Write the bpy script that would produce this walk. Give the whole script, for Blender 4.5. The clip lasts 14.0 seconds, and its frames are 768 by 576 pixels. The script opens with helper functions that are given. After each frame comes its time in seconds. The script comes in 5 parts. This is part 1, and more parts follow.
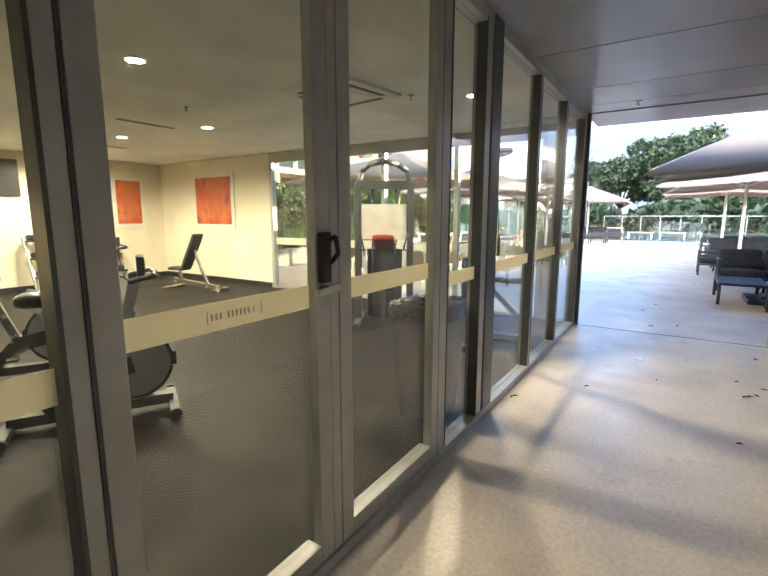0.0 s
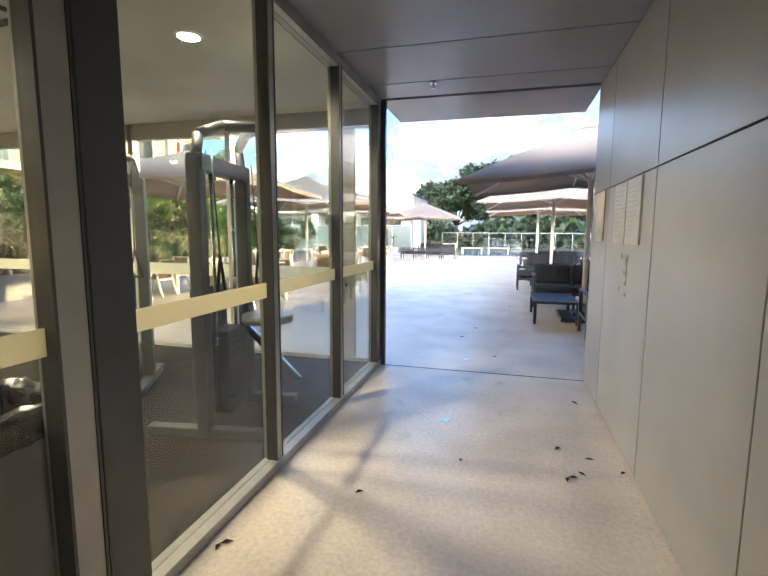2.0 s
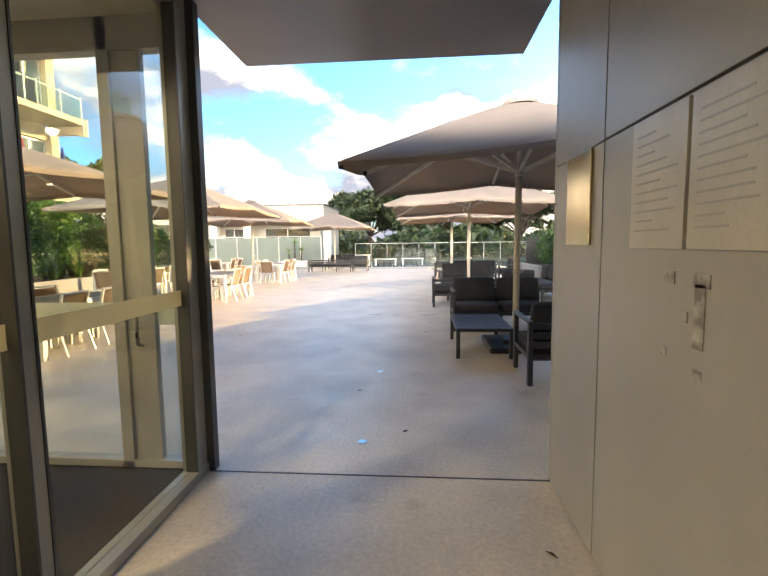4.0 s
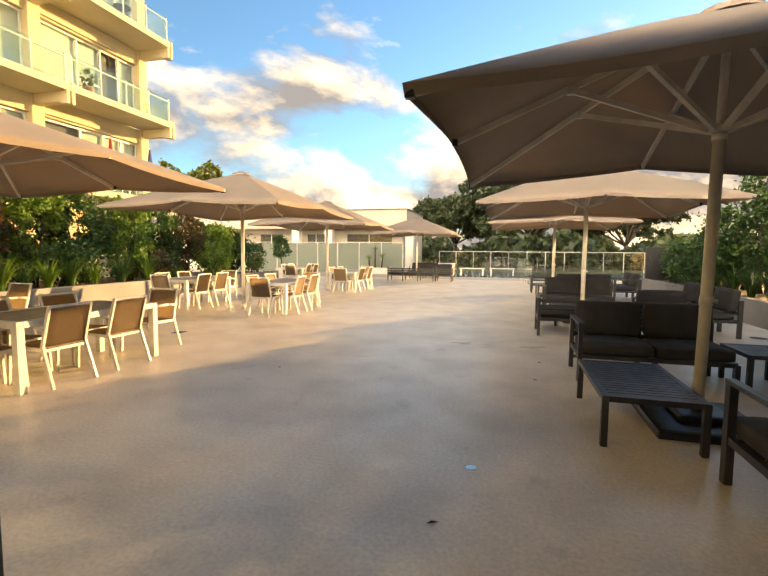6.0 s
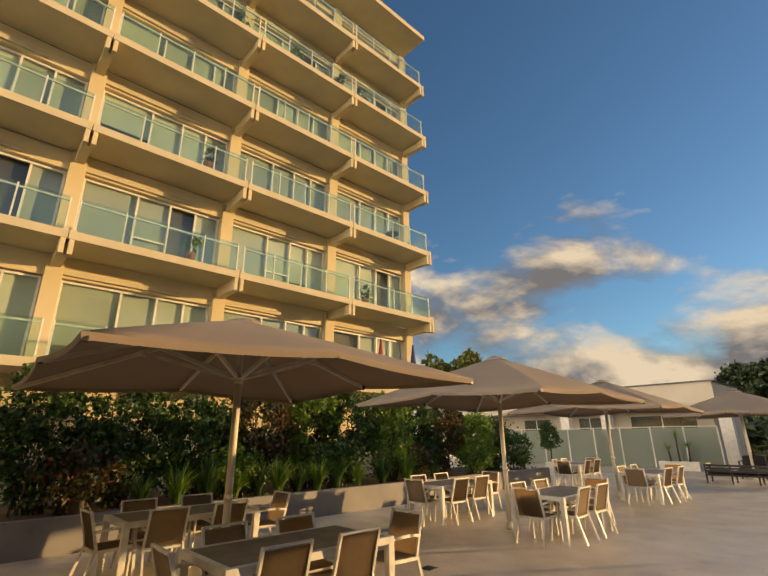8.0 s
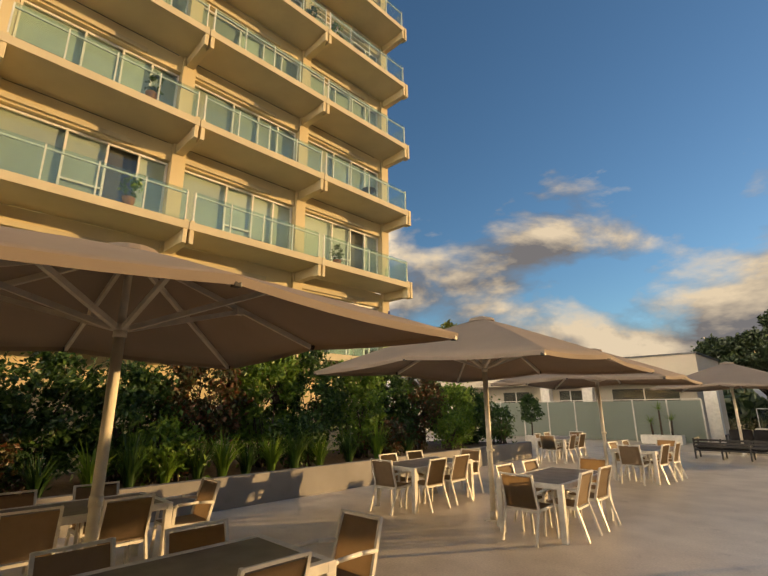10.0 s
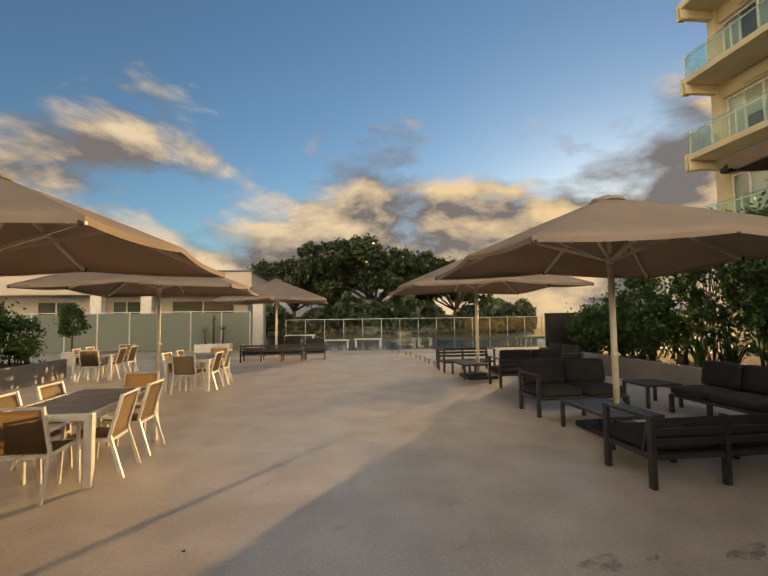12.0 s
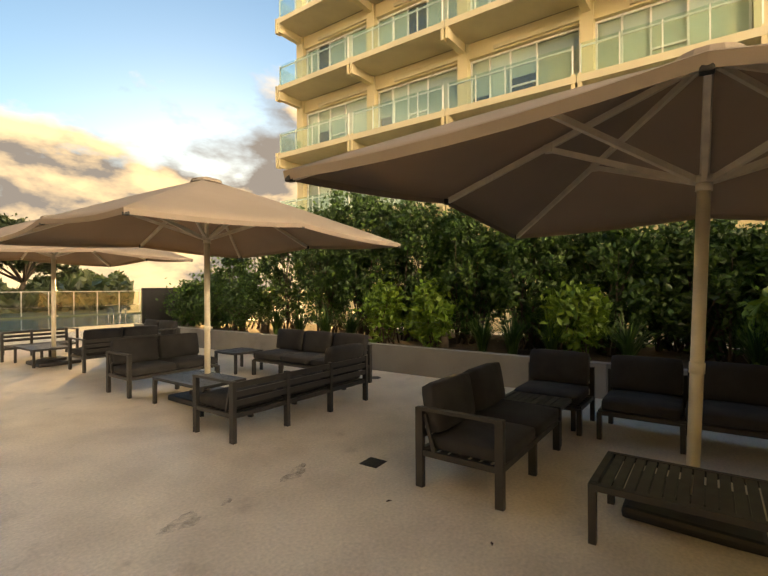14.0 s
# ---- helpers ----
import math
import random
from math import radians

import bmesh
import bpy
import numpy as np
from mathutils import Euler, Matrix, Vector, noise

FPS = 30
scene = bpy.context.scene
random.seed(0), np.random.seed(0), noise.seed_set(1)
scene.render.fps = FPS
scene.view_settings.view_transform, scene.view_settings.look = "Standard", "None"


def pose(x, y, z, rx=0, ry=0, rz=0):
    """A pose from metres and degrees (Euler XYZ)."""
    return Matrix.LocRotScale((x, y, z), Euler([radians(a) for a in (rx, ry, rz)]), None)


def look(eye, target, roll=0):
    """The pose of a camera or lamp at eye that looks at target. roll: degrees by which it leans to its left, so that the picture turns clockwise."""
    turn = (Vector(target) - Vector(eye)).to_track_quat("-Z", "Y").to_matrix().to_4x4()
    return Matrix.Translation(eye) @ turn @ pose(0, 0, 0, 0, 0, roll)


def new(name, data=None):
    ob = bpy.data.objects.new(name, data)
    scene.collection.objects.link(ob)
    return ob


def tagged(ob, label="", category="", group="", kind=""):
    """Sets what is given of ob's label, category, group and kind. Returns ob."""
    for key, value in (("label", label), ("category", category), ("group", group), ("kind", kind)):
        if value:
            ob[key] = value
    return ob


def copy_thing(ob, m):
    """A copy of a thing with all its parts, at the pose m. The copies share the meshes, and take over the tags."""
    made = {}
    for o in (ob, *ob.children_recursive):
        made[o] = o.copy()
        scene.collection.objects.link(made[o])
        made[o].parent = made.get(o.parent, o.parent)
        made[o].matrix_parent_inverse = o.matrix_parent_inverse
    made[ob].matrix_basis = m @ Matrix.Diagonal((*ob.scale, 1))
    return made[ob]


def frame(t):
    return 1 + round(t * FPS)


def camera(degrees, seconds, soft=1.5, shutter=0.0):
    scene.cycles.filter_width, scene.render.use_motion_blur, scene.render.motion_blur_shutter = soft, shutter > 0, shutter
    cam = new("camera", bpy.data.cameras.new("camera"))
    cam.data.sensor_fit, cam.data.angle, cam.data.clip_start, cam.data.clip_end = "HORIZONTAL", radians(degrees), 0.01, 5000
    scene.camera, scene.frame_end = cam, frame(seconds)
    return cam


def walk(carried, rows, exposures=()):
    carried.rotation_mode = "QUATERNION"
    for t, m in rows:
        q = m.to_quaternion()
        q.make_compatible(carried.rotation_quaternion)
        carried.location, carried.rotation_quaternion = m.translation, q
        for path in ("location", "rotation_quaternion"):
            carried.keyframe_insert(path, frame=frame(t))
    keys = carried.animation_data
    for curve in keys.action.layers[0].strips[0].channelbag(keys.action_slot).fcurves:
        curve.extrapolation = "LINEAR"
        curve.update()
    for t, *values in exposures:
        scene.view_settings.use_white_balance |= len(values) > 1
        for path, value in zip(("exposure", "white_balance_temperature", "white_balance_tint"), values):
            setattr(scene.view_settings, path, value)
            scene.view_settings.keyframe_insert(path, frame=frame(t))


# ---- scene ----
cam = camera(80.6, 14.0)
PATH = [
    (0, (0.015, 0.025, 1.599), (-1.06, 1.682, 1.284), 0.0),
    (0.5, (0.099, 0.483, 1.566), (-1.037, 2.104, 1.278), 0.4),
    (1, (0.02, 1.006, 1.535), (-0.963, 2.727, 1.267), 0.6),
    (1.5, (0.083, 1.537, 1.528), (-0.667, 3.374, 1.279), 0.5),
    (2, (0.199, 2.085, 1.543), (-0.318, 4.001, 1.301), 0.3),
    (2.5, (0.217, 2.643, 1.52), (-0.098, 4.604, 1.284), -0.2),
    (3, (0.248, 3.185, 1.497), (0.089, 5.169, 1.301), -0.8),
    (5.5, (0.068, 5.957, 1.496), (-0.187, 7.932, 1.304), 0.7),
    (6, (-0.044, 6.446, 1.477), (-0.569, 8.37, 1.318), 0.5),
    (6.5, (-0.185, 6.869, 1.53), (-1.077, 8.658, 1.508), 0.2),
    (7, (-0.417, 7.235, 1.626), (-1.634, 8.8, 1.89), -0.4),
    (7.5, (-0.612, 7.562, 1.709), (-2.001, 8.858, 2.335), -0.6),
    (10, (-1.943, 9.323, 1.791), (-3.298, 10.702, 2.303), -0.4),
    (10.5, (-2.209, 9.731, 1.735), (-3.349, 11.342, 2.058), -0.5),
    (11, (-2.362, 10.215, 1.662), (-3.158, 12.036, 1.888), -1.0),
    (11.5, (-2.396, 10.513, 1.671), (-2.718, 12.48, 1.842), -1.3),
    (12, (-2.533, 10.87, 1.671), (-2.298, 12.852, 1.801), -0.8),
    (12.5, (-2.565, 10.968, 1.679), (-1.812, 12.819, 1.762), -0.3),
    (13, (-2.494, 10.968, 1.68), (-1.372, 12.622, 1.737), 0.3),
    (13.5, (-2.507, 10.881, 1.696), (-1.122, 12.323, 1.74), 0.2),
    (14, (-2.529, 10.722, 1.694), (-0.908, 11.893, 1.695), -0.3),
]
EXPO = [(0, 3.25, 5200, 10), (1.5, 3.15, 5250, 10), (3.0, 2.75, 5700, 10), (5.5, 2.15, 7900, 10), (6.5, 1.6, 8900, 10), (7.5, 0.65, 7700, 10), (10, 0.6, 7700, 10), (11.5, 0.6, 8200, 10), (13, 0.95, 9400, 10), (14, 1.55, 10400, 10)]
walk(cam, [(t, look(eye, target, roll)) for t, eye, target, roll in PATH], EXPO)

# ---- world and sun ----
SUN_AZ, SUN_EL = radians(34.5), radians(6.3)      # azimuth from +y towards +x
SKY_ROT = SUN_AZ
sun_dir = Vector((math.sin(SUN_AZ) * math.cos(SUN_EL), math.cos(SUN_AZ) * math.cos(SUN_EL), math.sin(SUN_EL)))


def make_world():
    w = bpy.data.worlds.new("evening_sky")
    scene.world = w
    w.use_nodes = True
    nt = w.node_tree
    nt.nodes.clear()
    N, L = nt.nodes.new, nt.links.new
    out = N("ShaderNodeOutputWorld")
    sky = N("ShaderNodeTexSky")
    sky.sky_type, sky.sun_disc = "NISHITA", False
    sky.sun_elevation, sky.sun_rotation = SUN_EL, SKY_ROT
    sky.dust_density, sky.air_density, sky.ozone_density = 0.3, 1.0, 4.0
    bg = N("ShaderNodeBackground")
    bg.inputs[1].default_value = 0.15
    L(sky.outputs[0], bg.inputs[0])
    tc = N("ShaderNodeTexCoord")
    sep = N("ShaderNodeSeparateXYZ")
    L(tc.outputs["Generated"], sep.inputs[0])

    def m(op, a, b=None, clamp=False):
        n = N("ShaderNodeMath")
        n.operation, n.use_clamp = op, clamp
        for i, v in enumerate((a, b)):
            if v is None:
                continue
            if isinstance(v, (int, float)):
                n.inputs[i].default_value = v
            else:
                L(v, n.inputs[i])
        return n.outputs[0]

    zc = m("MAXIMUM", sep.outputs[2], 0.0)

    def cloud_noise(shift, scale, detail):
        mp = N("ShaderNodeMapping")
        mp.inputs["Location"].default_value = shift
        mp.inputs["Scale"].default_value = (1.0, 1.0, 2.0)
        L(tc.outputs["Generated"], mp.inputs[0])
        nz = N("ShaderNodeTexNoise")
        nz.inputs["Scale"].default_value, nz.inputs["Detail"].default_value = scale, detail
        nz.inputs["Roughness"].default_value, nz.inputs["Distortion"].default_value = 0.55, 0.15
        L(mp.outputs[0], nz.inputs["Vector"])
        return nz.outputs[0]

    base = Vector((0.37, 1.12, 0.2))
    n0 = cloud_noise(base, 3.2, 10)
    n1 = cloud_noise(base + sun_dir * 0.05 + Vector((0, 0, 0.07)), 3.2, 6)
    dot = N("ShaderNodeVectorMath")
    dot.operation = "DOT_PRODUCT"
    dot.inputs[1].default_value = sun_dir
    L(tc.outputs["Generated"], dot.inputs[0])
    near = m("POWER", m("MAXIMUM", dot.outputs["Value"], 0.0), 9.0)
    # cover: banks low in the sky, clear blue above them; closed overhead and south, unseen, added for fill
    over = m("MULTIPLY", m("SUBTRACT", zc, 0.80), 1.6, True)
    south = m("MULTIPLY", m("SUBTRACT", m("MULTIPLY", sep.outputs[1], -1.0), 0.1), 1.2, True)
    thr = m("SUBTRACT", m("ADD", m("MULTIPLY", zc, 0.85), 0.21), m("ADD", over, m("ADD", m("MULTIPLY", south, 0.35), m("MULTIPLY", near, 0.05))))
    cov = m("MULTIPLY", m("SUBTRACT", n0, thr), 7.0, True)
    # sides turned to the sun are bright, the rest grey
    lit = m("ADD", m("MULTIPLY", m("SUBTRACT", n0, n1), 6.5), m("SUBTRACT", 0.40, m("MULTIPLY", near, 0.22)), True)
    rim = N("ShaderNodeMix")
    rim.data_type = "RGBA"
    rim.inputs[6].default_value, rim.inputs[7].default_value = (0.22, 0.225, 0.26, 1), (0.92, 0.80, 0.64, 1)
    L(lit, rim.inputs[0])
    glow = N("ShaderNodeMix")
    glow.data_type = "RGBA"
    glow.inputs[7].default_value = (1.0, 0.74, 0.42, 1)
    L(m("MULTIPLY", m("MULTIPLY", near, lit), 0.6), glow.inputs[0])
    L(rim.outputs[2], glow.inputs[6])
    bg2 = N("ShaderNodeBackground")
    L(glow.outputs[2], bg2.inputs[0])
    # clouds turned to the sun are boosted far past sunlit white, as added fill
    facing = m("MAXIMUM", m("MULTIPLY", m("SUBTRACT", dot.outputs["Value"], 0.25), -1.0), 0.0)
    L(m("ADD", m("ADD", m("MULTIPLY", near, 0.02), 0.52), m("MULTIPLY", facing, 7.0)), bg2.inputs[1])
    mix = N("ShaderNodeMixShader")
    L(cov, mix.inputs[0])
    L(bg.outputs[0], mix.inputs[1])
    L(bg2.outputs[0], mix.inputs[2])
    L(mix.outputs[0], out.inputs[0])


make_world()
sun = new("sun", bpy.data.lights.new("sun", "SUN"))
sun.data.energy, sun.data.angle, sun.data.color = 3.9, radians(0.55), (1.0, 0.66, 0.32)
sun.matrix_world = look(sun_dir * 60, (0, 0, 0))


# ---- materials ----
def material(name, base, rough=0.6, metal=0.0, alt=None, scale=6.0, mix=0.5, fine=80.0, bump=0.1, vary=0.0, spec=0.5, coords="Object", stain=None, grain=(0.86, 1.12)):
    """Principled surface: two tones at a large scale, fine grain in colour and relief, and a little change from piece to piece."""
    mat = bpy.data.materials.new(name)
    mat.use_nodes = True
    nt = mat.node_tree
    N, L = nt.nodes.new, nt.links.new
    b = nt.nodes["Principled BSDF"]
    b.inputs["Metallic"].default_value = metal
    b.inputs["Specular IOR Level"].default_value = spec
    tc = N("ShaderNodeTexCoord")
    alt = alt or tuple(c * 0.82 for c in base)
    n1 = N("ShaderNodeTexNoise")
    n1.inputs["Scale"].default_value, n1.inputs["Detail"].default_value = scale, 6
    L(tc.outputs[coords], n1.inputs["Vector"])
    n2 = N("ShaderNodeTexNoise")
    n2.inputs["Scale"].default_value, n2.inputs["Detail"].default_value = fine, 4
    L(tc.outputs[coords], n2.inputs["Vector"])
    ramp = N("ShaderNodeMapRange")
    ramp.inputs[1].default_value, ramp.inputs[2].default_value = 0.35, 0.65
    ramp.inputs[4].default_value = mix * 2
    L(n1.outputs[0], ramp.inputs[0])
    c1 = N("ShaderNodeMix")
    c1.data_type = "RGBA"
    c1.inputs[6].default_value, c1.inputs[7].default_value = (*base, 1), (*alt, 1)
    L(ramp.outputs[0], c1.inputs[0])
    col = c1.outputs[2]
    g = N("ShaderNodeMapRange")
    g.inputs[3].default_value, g.inputs[4].default_value = grain
    L(n2.outputs[0], g.inputs[0])
    val = g.outputs[0]
    if vary:
        oi = N("ShaderNodeObjectInfo")
        mr = N("ShaderNodeMapRange")
        mr.inputs[3].default_value, mr.inputs[4].default_value = 1 - vary, 1 + vary
        L(oi.outputs["Random"], mr.inputs[0])
        mu = N("ShaderNodeMath")
        mu.operation = "MULTIPLY"
        L(val, mu.inputs[0])
        L(mr.outputs[0], mu.inputs[1])
        val = mu.outputs[0]
    hsv = N("ShaderNodeHueSaturation")
    L(val, hsv.inputs["Value"])
    L(col, hsv.inputs["Color"])
    col = hsv.outputs[0]
    rg = N("ShaderNodeMapRange")
    rg.inputs[3].default_value, rg.inputs[4].default_value = max(rough - 0.12, 0.03), min(rough + 0.12, 1)
    L(n1.outputs[0], rg.inputs[0])
    if stain:
        # blotches with a shape of their own
        n3 = N("ShaderNodeTexNoise")
        n3.inputs["Scale"].default_value, n3.inputs["Detail"].default_value, n3.inputs["Roughness"].default_value = stain[0], 8, 0.62
        L(tc.outputs[coords], n3.inputs["Vector"])
        mr3 = N("ShaderNodeMapRange")
        mr3.inputs[1].default_value, mr3.inputs[2].default_value, mr3.inputs[4].default_value = stain[1], stain[1] + 0.12, stain[2]
        L(n3.outputs[0], mr3.inputs[0])
        c3 = N("ShaderNodeMix")
        c3.data_type = "RGBA"
        c3.inputs[7].default_value = (*stain[3], 1)
        L(mr3.outputs[0], c3.inputs[0])
        L(col, c3.inputs[6])
        col = c3.outputs[2]
    L(col, b.inputs["Base Color"])
    L(rg.outputs[0], b.inputs["Roughness"])
    if bump:
        bp = N("ShaderNodeBump")
        bp.inputs["Strength"].default_value, bp.inputs["Distance"].default_value = bump, 0.004
        L(n2.outputs[0], bp.inputs["Height"])
        L(bp.outputs[0], b.inputs["Normal"])
    return mat


def glass_material(name, tint, gloss=1.0, rough=0.0, clear=1.0):
    """Thin pane: lets light straight through, mirrors by Fresnel."""
    mat = bpy.data.materials.new(name)
    mat.use_nodes = True
    nt = mat.node_tree
    nt.nodes.clear()
    N, L = nt.nodes.new, nt.links.new
    out, tr, gl, mx, fr = (N(k) for k in ("ShaderNodeOutputMaterial", "ShaderNodeBsdfTransparent", "ShaderNodeBsdfGlossy", "ShaderNodeMixShader", "ShaderNodeLayerWeight"))
    tr.inputs[0].default_value = (*tint, 1)
    gl.inputs["Roughness"].default_value = rough
    gl.inputs["Color"].default_value = (gloss, gloss, gloss, 1)
    pw, mr = N("ShaderNodeMath"), N("ShaderNodeMapRange")
    pw.operation, pw.inputs[1].default_value = "POWER", 5.0
    mr.inputs[3].default_value, mr.inputs[4].default_value = 0.045, 0.88
    L(fr.outputs["Facing"], pw.inputs[0])
    L(pw.outputs[0], mr.inputs[0])
    L(mr.outputs[0], mx.inputs[0])
    first = tr.outputs[0]
    if clear < 1:
        df, m2 = N("ShaderNodeBsdfDiffuse"), N("ShaderNodeMixShader")
        df.inputs[0].default_value = (*tint, 1)
        tl = N("ShaderNodeBsdfTranslucent")
        tl.inputs[0].default_value = (*tint, 1)
        m3 = N("ShaderNodeMixShader")
        L(df.outputs[0], m3.inputs[1])
        L(tl.outputs[0], m3.inputs[2])
        m2.inputs[0].default_value = 1 - clear
        L(tr.outputs[0], m2.inputs[1])
        L(m3.outputs[0], m2.inputs[2])
        first = m2.outputs[0]
    L(first, mx.inputs[1])
    L(gl.outputs[0], mx.inputs[2])
    L(mx.outputs[0], out.inputs[0])
    return mat


def leaf_material(name, a, b, c):
    """Leaf greens that change from leaf to leaf; light passes through a little."""
    mat = bpy.data.materials.new(name)
    mat.use_nodes = True
    nt = mat.node_tree
    N, L = nt.nodes.new, nt.links.new
    p = nt.nodes["Principled BSDF"]
    p.inputs["Roughness"].default_value = 0.42
    geo, ramp = N("ShaderNodeNewGeometry"), N("ShaderNodeValToRGB")
    ramp.color_ramp.elements[0].color, ramp.color_ramp.elements[1].color = (*a, 1), (*c, 1)
    e = ramp.color_ramp.elements.new(0.6)
    e.color = (*b, 1)
    L(geo.outputs["Random Per Island"], ramp.inputs[0])
    L(ramp.outputs[0], p.inputs["Base Color"])
    tl, mx = N("ShaderNodeBsdfTranslucent"), N("ShaderNodeMixShader")
    L(ramp.outputs[0], tl.inputs[0])
    mx.inputs[0].default_value = 0.3
    L(p.outputs[0], mx.inputs[1])
    L(tl.outputs[0], mx.inputs[2])
    L(mx.outputs[0], nt.nodes["Material Output"].inputs[0])
    return mat


def fade(mat, scale):
    """Breaks a thin film up into patches with clear gaps."""
    nt = mat.node_tree
    N, L = nt.nodes.new, nt.links.new
    tc, nz, mr, tr, mx = (N(k) for k in ("ShaderNodeTexCoord", "ShaderNodeTexNoise", "ShaderNodeMapRange", "ShaderNodeBsdfTransparent", "ShaderNodeMixShader"))
    nz.inputs["Scale"].default_value, nz.inputs["Detail"].default_value, nz.inputs["Roughness"].default_value = scale, 8, 0.7
    L(tc.outputs["Object"], nz.inputs["Vector"])
    mr.inputs[1].default_value, mr.inputs[2].default_value, mr.inputs[4].default_value = 0.40, 0.66, 0.5
    L(nz.outputs[0], mr.inputs[0])
    L(mr.outputs[0], mx.inputs[0])
    L(tr.outputs[0], mx.inputs[1])
    L(nt.nodes["Principled BSDF"].outputs[0], mx.inputs[2])
    L(mx.outputs[0], nt.nodes["Material Output"].inputs[0])


def lamp_material(name, colour, strength):
    mat = bpy.data.materials.new(name)
    mat.use_nodes = True
    p = mat.node_tree.nodes["Principled BSDF"]
    p.inputs["Emission Color"].default_value, p.inputs["Emission Strength"].default_value = (*colour, 1), strength
    return mat


CONCRETE = material("terrace_concrete", (0.74, 0.66, 0.555), 0.37, alt=(0.60, 0.53, 0.445), scale=1.5, mix=0.5, fine=38, bump=0.35, stain=(2.3, 0.60, 0.5, (0.36, 0.30, 0.245)), grain=(0.68, 1.3))
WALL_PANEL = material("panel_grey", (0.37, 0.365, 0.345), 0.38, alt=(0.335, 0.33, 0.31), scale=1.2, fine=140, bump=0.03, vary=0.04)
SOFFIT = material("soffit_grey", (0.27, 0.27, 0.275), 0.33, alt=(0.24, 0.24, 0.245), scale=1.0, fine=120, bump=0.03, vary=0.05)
ALU = material("anodised_frame", (0.46, 0.46, 0.44), 0.36, metal=0.35, scale=3, fine=200, bump=0.02)
ALU_DARK = material("dark_frame", (0.10, 0.105, 0.11), 0.4, metal=0.3, scale=3, fine=200, bump=0.02)
STEEL = material("steel", (0.55, 0.55, 0.54), 0.25, metal=1.0, scale=5, fine=150, bump=0.02)
BLACK = material("black_plastic", (0.02, 0.02, 0.022), 0.45, scale=8, fine=150, bump=0.05)
RUBBER = material("gym_rubber", (0.014, 0.0125, 0.011), 0.6, alt=(0.010, 0.009, 0.008), scale=2, fine=90, bump=0.0, spec=0.12)
GYM_WALL = material("cream_wall", (0.80, 0.73, 0.56), 0.7, alt=(0.69, 0.63, 0.48), scale=1.5, fine=160, bump=0.03)
GYM_CEIL = material("gym_ceiling_paint", (0.84, 0.82, 0.74), 0.7, scale=1.5, fine=160, bump=0.02)
WHITE = material("white_coat", (0.74, 0.72, 0.66), 0.38, scale=8, fine=200, bump=0.02, vary=0.03)
SLING = material("taupe_sling", (0.30, 0.225, 0.15), 0.75, alt=(0.26, 0.195, 0.13), scale=10, fine=420, bump=0.3, vary=0.06)
TABLE_TOP = material("table_top_brown", (0.17, 0.14, 0.115), 0.42, alt=(0.14, 0.115, 0.095), scale=5, fine=160, bump=0.05, vary=0.05)
CANOPY = material("canopy_cloth", (0.37, 0.30, 0.245), 0.85, alt=(0.335, 0.275, 0.225), scale=1.5, fine=350, bump=0.15, vary=0.04)
POLE = material("pole_ivory", (0.80, 0.74, 0.61), 0.4, scale=4, fine=160, bump=0.03)
RIB = material("rib_aluminium", (0.74, 0.69, 0.61), 0.42, metal=0.0, scale=6, fine=160, bump=0.02)
CHAR = material("charcoal_frame", (0.035, 0.034, 0.034), 0.42, scale=8, fine=180, bump=0.05, vary=0.08)
CUSHION = material("charcoal_cushion", (0.026, 0.026, 0.029), 0.85, alt=(0.02, 0.02, 0.022), scale=5, fine=380, bump=0.35, vary=0.1)
PLANTER = material("planter_render", (0.27, 0.26, 0.245), 0.75, alt=(0.22, 0.21, 0.2), scale=1.1, fine=90, bump=0.2, stain=(2.2, 0.6, 0.4, (0.16, 0.15, 0.14)))
SOIL = material("bark_mulch", (0.10, 0.065, 0.04), 0.95, alt=(0.05, 0.035, 0.025), scale=9, fine=60, bump=0.9)
RENDER_Y = material("facade_cream", (0.58, 0.49, 0.30), 0.8, alt=(0.52, 0.435, 0.265), scale=0.5, fine=60, bump=0.1)
BALCONY = material("balcony_cream", (0.52, 0.455, 0.30), 0.8, alt=(0.45, 0.39, 0.265), scale=0.8, fine=60, bump=0.1)
BLIND = material("roller_blind", (0.46, 0.52, 0.44), 0.8, alt=(0.38, 0.44, 0.38), scale=0.7, fine=120, bump=0.02, vary=0.25)
# dark tone that paints in the unlit depth behind window glass
ROOM_SHADE = material("room_shade_tone", (0.10, 0.10, 0.09), 0.8, scale=1, fine=40, bump=0.02, vary=0.3)
POOLWHITE = material("pool_house_render", (0.52, 0.47, 0.38), 0.8, alt=(0.47, 0.42, 0.34), scale=0.6, fine=60, bump=0.08)
BARK = material("bark", (0.10, 0.075, 0.055), 0.95, alt=(0.06, 0.045, 0.035), scale=5, fine=40, bump=0.9)
POTM = material("terracotta", (0.35, 0.13, 0.06), 0.8, scale=6, fine=90, bump=0.1)
REDM = material("red_vinyl", (0.30, 0.03, 0.02), 0.5, scale=6, fine=120, bump=0.08)
FAR_GROUND = material("far_ground", (0.08, 0.10, 0.05), 0.95, alt=(0.12, 0.11, 0.07), scale=0.05, fine=3, bump=0.3)
GLASS = glass_material("clear_glass", (0.93, 0.95, 0.93))
RAIL_GLASS = glass_material("green_rail_glass", (0.84, 0.93, 0.90), 0.9, 0.02, clear=0.975)
